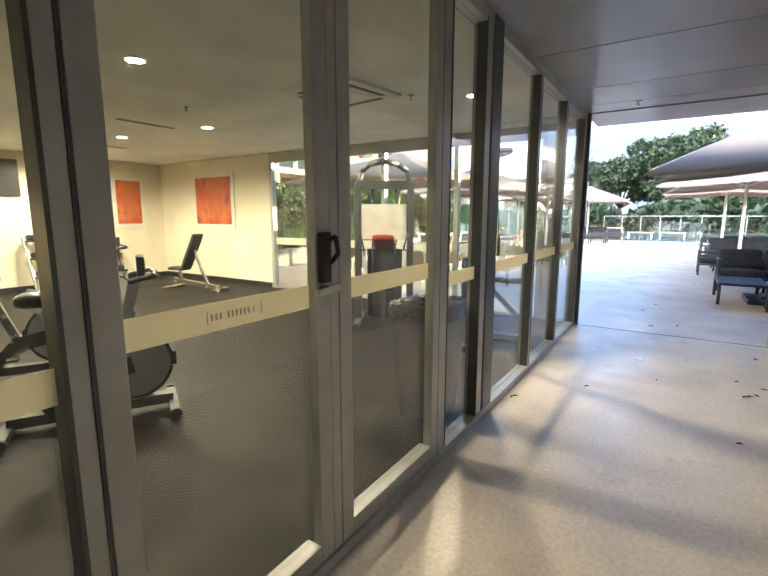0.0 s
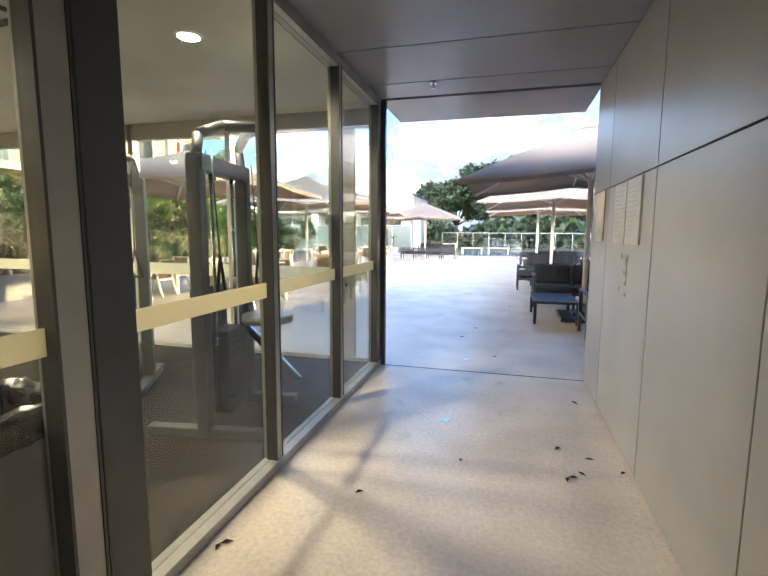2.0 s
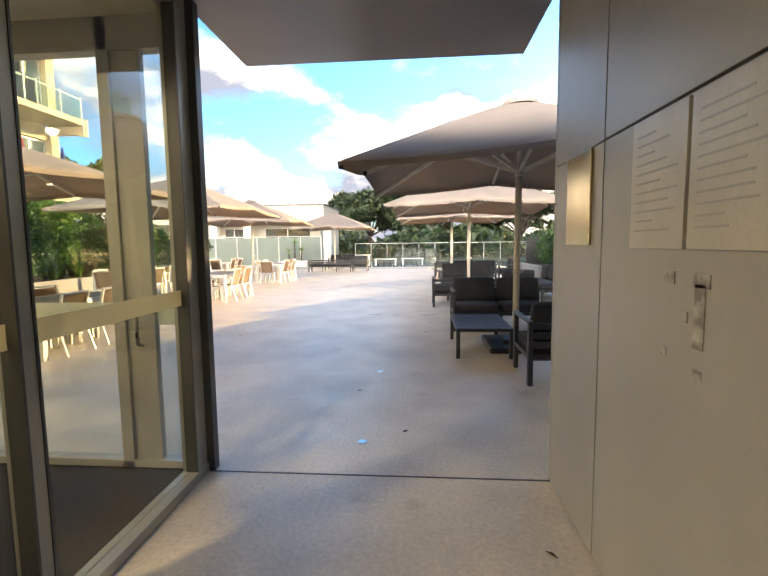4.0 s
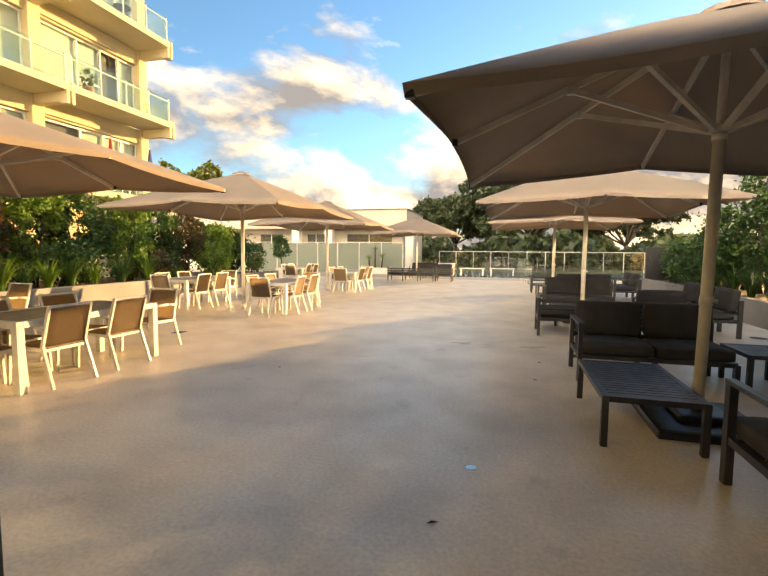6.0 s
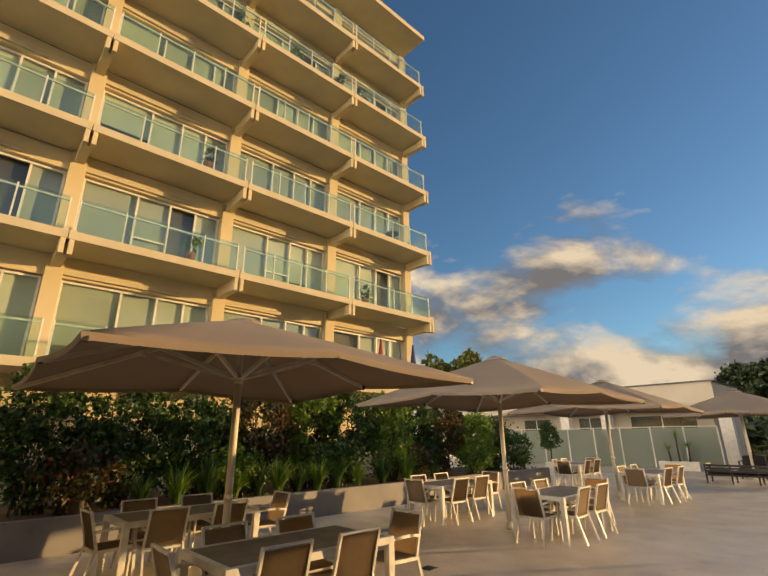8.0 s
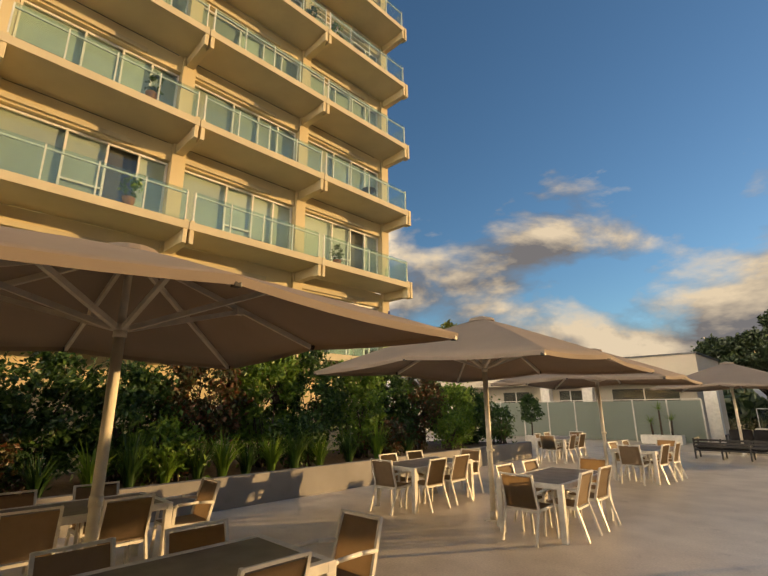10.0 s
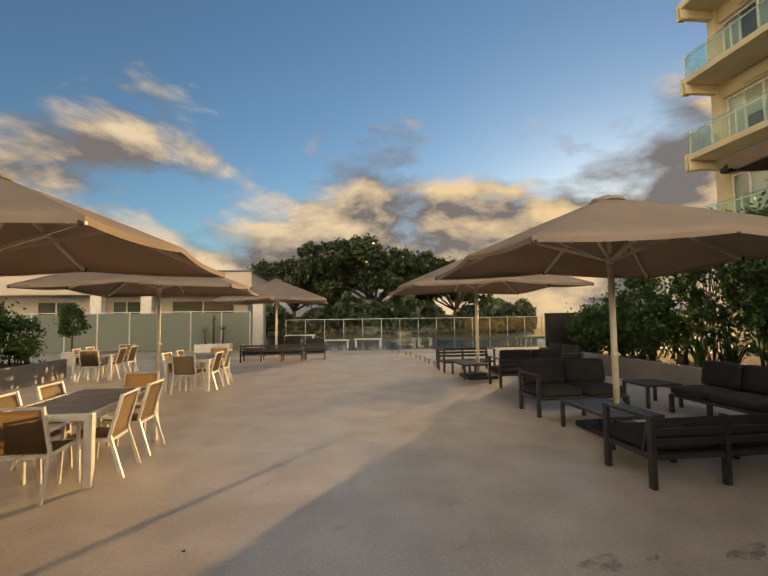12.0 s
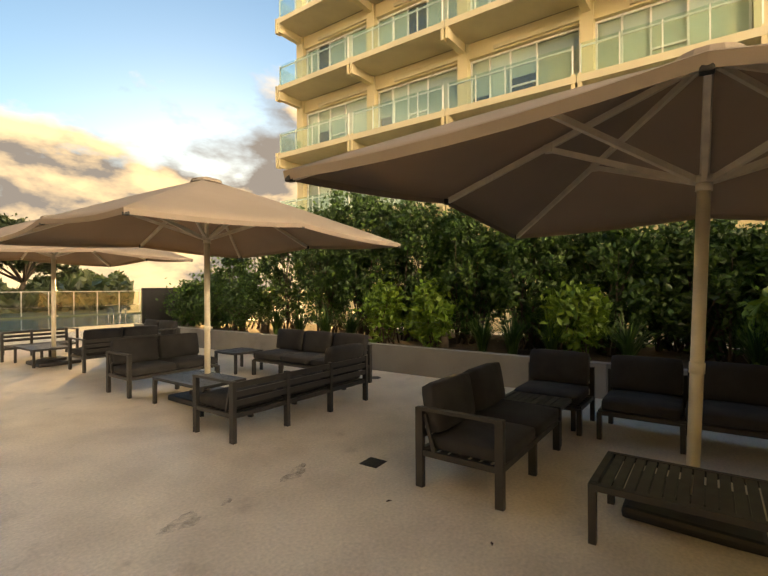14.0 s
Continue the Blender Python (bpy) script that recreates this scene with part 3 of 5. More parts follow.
um = umbrella_proto(3.22, 2.09)
UMB = [(-6.33, 10.5), (-6.4, 16.4), (-6.8, 22.8), (-4.85, 30.8), (1.57, 10.85), (1.54, 17.03), (1.46, 22.97)]
um.matrix_basis = pose(UMB[0][0], UMB[0][1], 0, 0, 0, 0)
um = umbrella_proto(3.37, 2.15)
um.matrix_basis = pose(UMB[1][0], UMB[1][1], 0)
lounge_um = umbrella_proto(3.39, 2.15, heavy=True)
lounge_um.matrix_basis = pose(UMB[5][0], UMB[5][1], 0, 0, 0, -0.8)
for k, (x, y) in enumerate(UMB[2:]):
    if k == 3:
        continue
    if k == 2:
        # this one leans a little to the south
        umbrella_proto(3.40, 2.15, 2.35, 0.17, True).matrix_basis = pose(x, y, 0, 2.1, 0, 0.8)
    else:
        copy_thing(lounge_um if k > 2 else um, pose(x, y, 0, 0, 0, (1.5, -1.0, 0.8, -0.8, 0.5)[k]))


def dining_chair():
    c = thing("dining_chair", "white metal terrace chair with taupe sling seat and back", "chair", "dining chairs")
    for s in (-1, 1):
        bm = B()
        bar(bm, (s * 0.27, 0.27, 0), (s * 0.265, 0.23, 0.655), 0.026, 0.036)
        part("front_leg", bm, WHITE, c)
        bm = B()
        bar(bm, (s * 0.255, -0.34, 0), (s * 0.245, -0.20, 0.45), 0.026, 0.036)
        bar(bm, (s * 0.245, -0.20, 0.445), (s * 0.24, -0.32, 0.885), 0.026, 0.034)
        part("back_leg", bm, WHITE, c)
        bm = B()
        pipe(bm, [(s * 0.265, 0.245, 0.64), (s * 0.275, 0.20, 0.665), (s * 0.275, -0.05, 0.665), (s * 0.25, -0.25, 0.64)], 0.019)
        part("armrest", bm, WHITE, c)
        part("side_rail", bar(B(), (s * 0.25, 0.25, 0.43), (s * 0.245, -0.21, 0.41), 0.024, 0.036), WHITE, c)
    part("seat", bx(-0.24, 0.24, -0.21, 0.26, 0.425, 0.437, bev=0.004), SLING, c, "taupe woven sling")
    bm = B()
    pts = [(0.43 + 0.042 * k, -0.205 - 0.0118 * k + 0.012 * math.sin(k / 10 * math.pi)) for k in range(11)]
    rows = [[bm.verts.new((x, y + o, z)) for x in (-0.232, -0.12, 0, 0.12, 0.232)] for o in (0,) for z, y in pts]
    for a, b in zip(rows, rows[1:]):
        for k in range(4):
            f = bm.faces.new((a[k], a[k + 1], b[k + 1], b[k]))
            f.smooth = True
    bmesh.ops.solidify(bm, geom=bm.faces[:], thickness=0.008)
    part("backrest", bm, SLING, c, "taupe woven sling")
    part("top_rail", bar(B(), (-0.245, -0.32, 0.875), (0.245, -0.32, 0.875), 0.022, 0.022), WHITE, c)
    part("front_rail", bar(B(), (-0.26, 0.25, 0.415), (0.26, 0.25, 0.415), 0.022, 0.03), WHITE, c)
    part("back_rail", bar(B(), (-0.245, -0.21, 0.40), (0.245, -0.21, 0.40), 0.022, 0.03), WHITE, c)
    return c


def dining_table():
    t = thing("dining_table", "white framed terrace table with a brown top", "table", "dining tables")
    part("tabletop", bx(-0.44, 0.44, -0.87, 0.87, 0.715, 0.742, bev=0.004), TABLE_TOP, t, "brown matt top")
    for s in (-1, 1):
        part("long_rail", bx(s * 0.475 - 0.035, s * 0.475 + 0.035, -0.87, 0.87, 0.675, 0.745, bev=0.006), WHITE, t)
        part("end_rail", bx(-0.51, 0.51, s * 0.905 - 0.035, s * 0.905 + 0.035, 0.675, 0.745, bev=0.006), WHITE, t)
        for q in (-1, 1):
            part("leg", bx(s * 0.47 - 0.04, s * 0.47 + 0.04, q * 0.90 - 0.04, q * 0.90 + 0.04, 0, 0.677, bev=0.006), WHITE, t)
    return t


rng = random.Random(4)
tab, chair = dining_table(), dining_chair()
TABLES = [(-5.25, 10.72, 0), (-8.25, 10.75, 0), (-5.45, 16.75, 1), (-8.15, 16.78, 1), (-5.85, 22.95, -2), (-9.3, 25.6, 3)]
first = True
for n, (tx, ty, ta) in enumerate(TABLES):
    base = pose(tx, ty, 0, 0, 0, ta)
    if n == 0:
        tab.matrix_basis = base
    else:
        copy_thing(tab, base)
    spots = [(0.29, -0.42, 90), (0.29, 0.40, 90), (-0.31, -0.42, -90), (-0.31, 0.42, -90), (0, -0.95, 0), (0, 1.28, 180)]
    for cx, cy, ca in spots:
        j = pose(cx + math.copysign(rng.uniform(0.0, 0.06), cx), cy + rng.uniform(-0.02, 0.02), 0, 0, 0, ca + rng.uniform(-3, 3))
        if first:
            chair.matrix_basis = base @ j
            first = False
        else:
            copy_thing(chair, base @ j)


def sofa(n, arms=(True, True), cushions=True, w=0.78, backs=None):
    """n seats wide, facing +y, its back-left leg at the origin."""
    W, D = n * w, 0.78
    s = thing("outdoor_sofa", "charcoal slatted metal lounge sofa with dark cushions" if cushions else "charcoal slatted metal lounge sofa without cushions", "sofa", "lounge seats")
    for k in range(n + 1):
        x = k * w
        tall_f = (k == 0 and arms[0]) or (k == n and arms[1])
        part("front_leg", bx(x - 0.025, x + 0.025, D - 0.07, D, 0, 0.66 if tall_f else 0.30, bev=0.004), CHAR, s)
        part("back_leg", bx(x - 0.025, x + 0.025, 0, 0.07, 0, 0.68, bev=0.004), CHAR, s)
        if tall_f:
            part("armrest", bx(x - 0.03, x + 0.03, 0.03, D, 0.655, 0.685, bev=0.005), CHAR, s)
            part("arm_brace", bar(B(), (x, 0.08, 0.62), (x, 0.17, 0.30), 0.02, 0.03), CHAR, s)
    part("front_rail", bx(-0.0, W, D - 0.055, D - 0.015, 0.27, 0.32, bev=0.003), CHAR, s)
    part("back_rail", bx(0.0, W, 0.015, 0.055, 0.27, 0.32, bev=0.003), CHAR, s)
    for x in (0.0, W):
        part("side_rail", bx(x - 0.018, x + 0.018, 0.05, D - 0.05, 0.27, 0.32, bev=0.003), CHAR, s)
    for k in range(7):
        y = 0.11 + k * 0.095
        part("seat_slat", bx(0.02, W - 0.02, y, y + 0.05, 0.30, 0.318), CHAR, s)
    for z in (0.40, 0.50, 0.60):
        part("back_slat", bx(0.0, W, 0.0 + 0.012, 0.036, z, z + 0.065, bev=0.003), CHAR, s)
    if cushions:
        for k in range(n):
            part("seat_cushion", cushion(k * w + 0.015, (k + 1) * w - 0.015, 0.10, D + 0.01, 0.322, 0.46), CUSHION, s, "dark grey seat cushion")
            if backs is not None and k not in backs:
                continue
            b = part("back_cushion", cushion(k * w + 0.02, (k + 1) * w - 0.02, -0.07, 0.08, 0.0, 0.42), CUSHION, s, "dark grey back cushion")
            b.matrix_basis = pose(0, 0.15, 0.455, 10, 0, 0)
    return s


def place(ob, x, y, a):
    ob.matrix_basis = pose(x, y, 0, 0, 0, a)
    return ob


def coffee_table(L=1.25, W=0.73, h=0.40):
    t = thing("coffee_table", "low charcoal metal table with a slatted top", "table", "lounge tables")
    for x in (0.025, W - 0.025):
        for y in (0.025, L - 0.025):
            part("leg", bx(x - 0.025, x + 0.025, y - 0.025, y + 0.025, 0, h - 0.04, bev=0.004), CHAR, t)
    for x in (0, W - 0.05):
        part("edge_rail", bx(x, x + 0.05, 0, L, h - 0.045, h, bev=0.004), CHAR, t)
    for y in (0, L - 0.05):
        part("end_rail", bx(0.05, W - 0.05, y, y + 0.05, h - 0.045, h, bev=0.004), CHAR, t)
    n = int((L - 0.1) / 0.07)
    for k in range(n):
        y = 0.055 + k * (L - 0.11) / n
        part("slat", bx(0.05, W - 0.05, y, y + (L - 0.11) / n - 0.012, h - 0.02, h - 0.003), CHAR, t)
    return t


# lounge groups under the three parasols beside the planter
place(sofa(2, (True, False)), 2.9, 9.80, 0).matrix_basis = pose(1.36, 9.02, 0)
place(sofa(2, (False, True)), 2.35, 12.78, 180)
place(sofa(1, (False, False)), 2.9, 12.0, 0).matrix_basis = pose(3.72, 11.95, 0, 0, 0, 90)
place(sofa(3, (False, False)), 3.72, 9.4, 90)
place(coffee_table(0.70, 0.68, 0.42), 2.45, 12.02, 0)
place(coffee_table(), 0.68, 10.14, 0)

place(sofa(3, (True, False), backs=(2,)), 0.52, 14.94, 0)
place(sofa(2, (False, True)), 2.42, 18.82, 180)
place(sofa(3, (False, False)), 3.95, 15.7, 90)
place(coffee_table(), 0.9, 16.2, 0)
place(coffee_table(0.70, 0.68, 0.42), 3.0, 18.35, 0)

place(sofa(2, (True, True)), 1.37, 21.05, 0)
place(sofa(2, (True, True), cushions=False), 2.4, 25.0, 180)
place(sofa(2, (True, True)), 3.95, 22.0, 90)
place(coffee_table(), 0.95, 22.6, 0)

place(sofa(3, (True, False), backs=()), -6.0, 29.0, 0)
place(sofa(1, (True, True)), -3.55, 29.2, 0)
place(sofa(2, (True, True)), -3.9, 32.6, 180)


# ---- planters, hedges, plants ----
def planters():
    p = new("planter_wall_west")
    tagged(p, "low grey rendered planter wall", "planter", kind="structure")
    for y0, y1 in ((7.95, 17.5), (17.506, 22.0), (22.006, 25.6)):
        part("wall_segment", bx(-10.56, -10.4, y0, y1, 0, 0.56, bev=0.006), PLANTER, p)
    single("soil_west", bx(-14.2, -10.56, 7.95, 25.6, 0, 0.47), SOIL, "dark bark mulch in the planter", "soil", kind="structure")
    p = new("planter_wall_east")
    tagged(p, "low grey rendered planter wall", "planter", kind="structure")
    for y0, y1 in ((7.2, 12.0), (12.006, 18.0), (18.006, 26.6)):
        part("wall_segment", bx(4.95, 5.13, y0, y1, 0, 0.54, bev=0.006), PLANTER, p)
    single("soil_east", bx(5.13, 8.8, 7.2, 26.6, 0, 0.46), SOIL, "dark bark mulch in the planter", "soil", kind="structure")
    single("screen", bx(5.25, 7.3, 26.62, 26.7, 0, 1.75, bev=0.01), BLACK, "black solid screen at the end of the planter", "screen", kind="structure")


planters()


def shrub(x, y, z, h, wx, wy, mat, seed, n=8000, leaf=0.072, label="dense green leafy hedge shrub in the planter"):
    s = thing("hedge_shrub", label, "shrub", "hedge", pose(x, y, z))
    r = np.random.default_rng(seed)
    pts, cs = clumps(r, n, (0, 0, h * 0.52), (wx, wy, h * 0.47), 95, 0.24)
    pts[:, 2] = np.clip(pts[:, 2], 0.06, None)
    bm = B()
    for c in cs[:16]:
        a = Vector((r.uniform(-.2, .2), r.uniform(-.3, .3), 0))
        m = a.lerp(Vector(c), 0.5) + Vector((0, 0, 0.15))
        rod(bm, a, m, 0.022, 0.014, 6)
        rod(bm, m, c, 0.014, 0.005, 5)
    part("stem", bm, BARK, s)
    leaves("foliage", pts, r.uniform(0.6, 1.2, n) * leaf, mat, s, seed=seed)
    return s


def tuft(x, y, z, h, seed, mat, n=110, label="strappy green grass clump in the planter"):
    s = thing("grass_clump", label, "plant", "planter grasses", pose(x, y, z))
    r = np.random.default_rng(seed)
    V, F = [], []
    for k in range(n):
        a, l, lean = r.uniform(0, 2 * math.pi), h * r.uniform(0.7, 1.25), r.uniform(0.2, 1.0)
        d, sd = np.array([math.cos(a), math.sin(a), 0]), np.array([-math.sin(a), math.cos(a), 0])
        b = d * r.uniform(0, 0.08)
        i0 = len(V)
        for j in range(5):
            f = j / 4
            p = b + d * lean * l * f ** 1.7 * 0.75 + np.array([0, 0, l * (f - 0.45 * lean * f ** 2.4)])
            w = 0.014 * (1 - f ** 2) + 0.001
            V += [(p - sd * w).tolist(), (p + sd * w).tolist()]
            if j:
                q = i0 + 2 * j
                F.append((q - 2, q - 1, q + 1, q))
    me = bpy.data.meshes.new("foliage")
    me.from_pydata(V, [], F)
    me.materials.append(mat)
    ob = new("foliage", me)
    ob.parent = s
    return s


def cycad(x, y, z, L, seed, name="cycad", n=26, mat=None, label="cycad with arching feathery fronds in the planter"):
    s = thing(name, label, "plant", "", pose(x, y, z))
    r = np.random.default_rng(seed)
    bm = B()
    rod(bm, (0, 0, 0), (0, 0, 0.25), 0.13, 0.10, 10)
    part("trunk", bm, BARK, s)
    for k in range(n):
        a, up = 2 * math.pi * k / n * 2.4, r.uniform(0.35, 1.25)
        d = np.array([math.cos(a), math.sin(a), 0])
        sd = np.array([-math.sin(a), math.cos(a), 0])
        V, F = [], []
        for j in range(16):
            f = j / 15
            p = d * L * f * math.cos(up) + np.array([0, 0, 0.22 + L * (f * math.sin(up) - 0.45 * f * f)])
            w = 0.17 * math.sin(math.pi * (0.12 + 0.86 * f))
            for q in (-1, 1):
                i = len(V)
                V += [p.tolist(), (p + d * 0.02).tolist(), (p + sd * q * w + d * w * 0.5 + np.array([0, 0, 0.03])).tolist()]
                F.append((i, i + 1, i + 2))
            if j:
                F.append((len(V) - 12, len(V) - 9, len(V) - 3, len(V) - 6))
        me = bpy.data.meshes.new("frond")
        me.from_pydata(V, [], F)
        me.materials.append(mat or LEAF_A)
        ob = new("frond", me)
        ob.parent = s
    return s


def hedges():
    r = random.Random(11)
    mats = [LEAF_A, LEAF_A, LEAF_R, LEAF_A, LEAF_B, LEAF_A]
    for k in range(11):
        y = 9.3 + k * 1.5
        h = (2.7, 2.4, 2.35, 2.7, 3.0, 2.9, 2.7, 2.6, 2.5, 2.3, 2.0)[k]
        # shrubs 4, 6 and 9 get brighter leaf colour to imitate sunlit foliage
        shrub(-12.0 + r.uniform(-.2, .2), y, 0.47, h, 0.75, 0.95, LEAF_R if k in (3, 8) else LEAF_B if k in (4, 6, 9) else LEAF_A, 20 + k)
        if k % 2 == 0:
            shrub(-11.3, y + 0.6, 0.47, r.uniform(0.9, 1.4), 0.5, 0.7, mats[(k + 2) % 6], 60 + k, n=1800, label="low leafy shrub in front of the hedge")
    shrub(-11.9, 15.6, 1.9, 1.6, 0.55, 0.7, LEAF_B, 44, n=2200, label="bright green leafy top growing over the hedge")
    for k, y in enumerate((10.9, 11.6, 12.2, 12.8, 13.4, 13.9, 14.4, 15.0, 15.6, 16.3, 17.2, 18.2, 19.4)):
        tuft(-10.95, y, 0.47, 0.75 + 0.15 * (k % 3), 80 + k, LEAF_B if k % 2 else LEAF_A)
    cycad(-11.0, 9.9, 0.47, 1.35, 3)
    for k in range(13):
        y = 7.9 + k * 1.42
        h = (2.3, 2.4, 2.5, 2.7, 3.0, 3.3, 3.5, 3.9, 4.0, 3.7, 3.1, 2.6, 1.9)[k]
        shrub(6.7 + r.uniform(-.2, .2), y, 0.46, h, 0.8, 0.95, LEAF_A, 120 + k, n=8000 if k < 9 else 3600, leaf=0.076)
        if k < 9:
            shrub(7.7, y + 0.6, 0.46, h * 0.95, 0.7, 0.95, LEAF_A, 220 + k, n=5000, leaf=0.085)
        if k > 9:
            shrub(5.95, y, 0.46, 1.5, 0.55, 0.8, LEAF_A, 260 + k, n=3600, label="low leafy shrub in front of the hedge")
        if k in (1, 3, 5):
            shrub(5.8, y + 0.5, 0.46, 1.35, 0.4, 0.5, LEAF_B, 160 + k, n=1300, leaf=0.1, label="bright green young shrub in front of the hedge")
    for k, y in enumerate((10.2, 11.8, 13.0, 13.7, 14.3, 17.6, 18.4, 19.3, 20.2)):
        tuft(5.65, y, 0.46, 0.85, 180 + k, LEAF_A)
    cycad(5.75, 15.2, 0.46, 1.5, 5)
    shrub(5.75, 16.7, 0.46, 1.4, 0.4, 0.45, LEAF_B, 171, n=1300, leaf=0.09, label="bright green young shrub in front of the hedge")
    cycad(5.75, 20.8, 0.46, 1.5, 6, "yucca", 46, label="spiky yucca in the planter")


hedges()


# ---- apartment buildings ----
def apartment(x_face, sign, ys, z0, storeys, storey, roof, label):
    """Balcony front in the plane x = x_face; the building lies on the side of sign. ys: bay lines."""
    b = thing("apartment_building", label, "building")
    back = x_face + sign * 1.55
    part("wall", bx(min(back + sign * 0.5, back + sign * 12), max(back + sign * 0.5, back + sign * 12), ys[0], ys[-1] - 0.15, 0, z0 + storeys * storey), RENDER_Y, b, "cream rendered wall")
    ya, yb = min(ys), max(ys)
    if roof:
        zr = z0 + storeys * storey
        x0, x1 = sorted((x_face - sign * 0.25, back + sign * 12))
        part("roof", bx(x0, x1, ya, yb + 0.1, zr, zr + 0.3, bev=0.02), BALCONY, b)
    span = ys[1] - ys[0]
    meshes = {}

    def S(name, bm, mat):
        meshes[name] = mesh_of(bm, name, mat)

    def X(a, c):
        return sorted((sign * a, sign * c))

    S("slab", bx(*X(0.0, 1.6), 0.0, span - 0.02, 0.0, 0.24, bev=0.01), BALCONY)
    bm = B()
    box(bm, *X(0.02, 0.32), -0.16, -0.04, -0.42, 0.3, 0.01)
    box(bm, *X(0.02, 0.32), 0.04, 0.16, -0.42, 0.3, 0.01)
    box(bm, *X(0.3, 2.1), -0.13, 0.13, -0.36, -0.005, 0.01)
    S("bracket", bm, RENDER_Y)
    S("pier", bx(*X(1.5, 2.2), -0.22, 0.22, 0.24, storey - 0.0, bev=0.01), RENDER_Y)
    S("lintel", bx(*X(1.62, 2.1), 0.22, span - 0.22, storey - 0.62, storey - 0.01), RENDER_Y)
    S("hood", bx(*X(1.52, 1.66), 0.22, span * 0.72, storey - 0.55, storey - 0.40, bev=0.01), BALCONY)
    w0, w1, zt = 0.24, span - 0.24, storey - 0.64
    bm = B()
    for y in (w0, w0 + (w1 - w0) * 0.36, w0 + (w1 - w0) * 0.6, w0 + (w1 - w0) * 0.8, w1 - 0.05):
        box(bm, *X(1.78, 1.86), y, y + 0.06, 0.24, zt)
    for z in (0.24, zt - 0.07):
        box(bm, *X(1.781, 1.859), w0, w1, z, z + 0.07)
    box(bm, *X(1.782, 1.858), w0 + (w1 - w0) * 0.36, w0 + (w1 - w0) * 0.6, 1.2, 1.26)
    S("window_frame", bm, WHITE)
    for k, (f, g) in enumerate(((0, .36), (.36, .6), (.6, .8), (.8, 1))):
        S("pane%d" % k, bx(*X(1.815, 1.825), w0 + (w1 - w0) * f + 0.06, w0 + (w1 - w0) * g, 0.31, zt - 0.07), GLASS)
        S("blind%d" % k, bx(*X(1.90, 1.915), w0 + (w1 - w0) * f + 0.03, w0 + (w1 - w0) * g + 0.03, 0.31, zt - 0.02), BLIND)
    # dark sheet against the solid wall, painted shade in place of a room
    S("dark", bx(*X(2.02, 2.04), w0, w1, 0.24, zt + 0.02), ROOM_SHADE)
    np_ = 4
    for k in range(np_):
        S("rail_pane%d" % k, bx(*X(0.045, 0.06), 0.12 + k * (span - 0.24) / np_ + 0.02, 0.12 + (k + 1) * (span - 0.24) / np_ - 0.02, 0.20, 1.22), RAIL_GLASS)
    S("rail_post", bx(*X(0.07, 0.12), -0.02, 0.02, 0.24, 1.22), WHITE)
    S("rail_bar", bx(*X(0.075, 0.115), 0.1, span - 0.1, 1.10, 1.15), WHITE)
    S("side_rail", bx(*X(0.1, 1.5), -0.012, 0.012, 0.3, 1.2), RAIL_GLASS)
    r = random.Random(int(abs(x_face) * 10))
    for s_ in range(storeys):
        z = z0 + s_ * storey
        for k, y in enumerate(ys[:-1]):
            M = pose(x_face, y, z)
            bal = share("balcony_slab", meshes["slab"], b, M)
            share("bracket", meshes["bracket"], b, M)
            share("pier", meshes["pier"], b, M)
            share("lintel", meshes["lintel"], b, M)
            share("hood", meshes["hood"], b, M)
            win = share("window_frame", meshes["window_frame"], b, M, "white aluminium window frame")
            for q in range(4):
                share("pane", meshes["pane%d" % q], win, Matrix())
                if r.random() < 0.86:
                    bl = share("blind", meshes["blind%d" % q], win, Matrix())
                    if r.random() < 0.3:
                        f = r.uniform(0.45, 0.8)
                        bl.matrix_basis = Matrix.Translation((0, 0, zt * (1 - f))) @ Matrix.Diagonal((1, 1, f, 1))
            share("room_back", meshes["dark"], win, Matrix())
            for q in range(np_):
                share("rail_pane", meshes["rail_pane%d" % q], bal, Matrix())
            for q in range(np_ + 1):
                share("rail_post", meshes["rail_post"], bal, pose(0, 0.12 + q * (span - 0.24) / np_, 0))
            share("rail_bar", meshes["rail_bar"], bal, Matrix())
        M = pose(x_face, ys[-1], z)
        share("bracket", meshes["bracket"], b, M)
        share("pier", meshes["pier"], b, M)
        share("side_rail", meshes["side_rail"], b, pose(x_face, ys[-1] - 0.05, z))
        share("side_rail", meshes["side_rail"], b, pose(x_face, ys[0] + 0.05, z))
    # ground storey under the first balcony
    gx0, gx1 = sorted((back + sign * 0.2, back + sign * 0.5))
    part("base_wall", bx(gx0, gx1, ya, yb, 0, z0), RENDER_Y, b)
    return b


span = 4.83
apartment(-14.5, -1, [23.75 - span * k for k in range(6, -1, -1)], 3.42, 6, 3.4, True, "cream seven-storey apartment block with glass balconies")
apartment(12.4, 1, [27.9 - 4.6 * k for k in range(5, -1, -1)], 4.75, 4, 3.3, False, "cream apartment block with glass balconies behind the hedge")


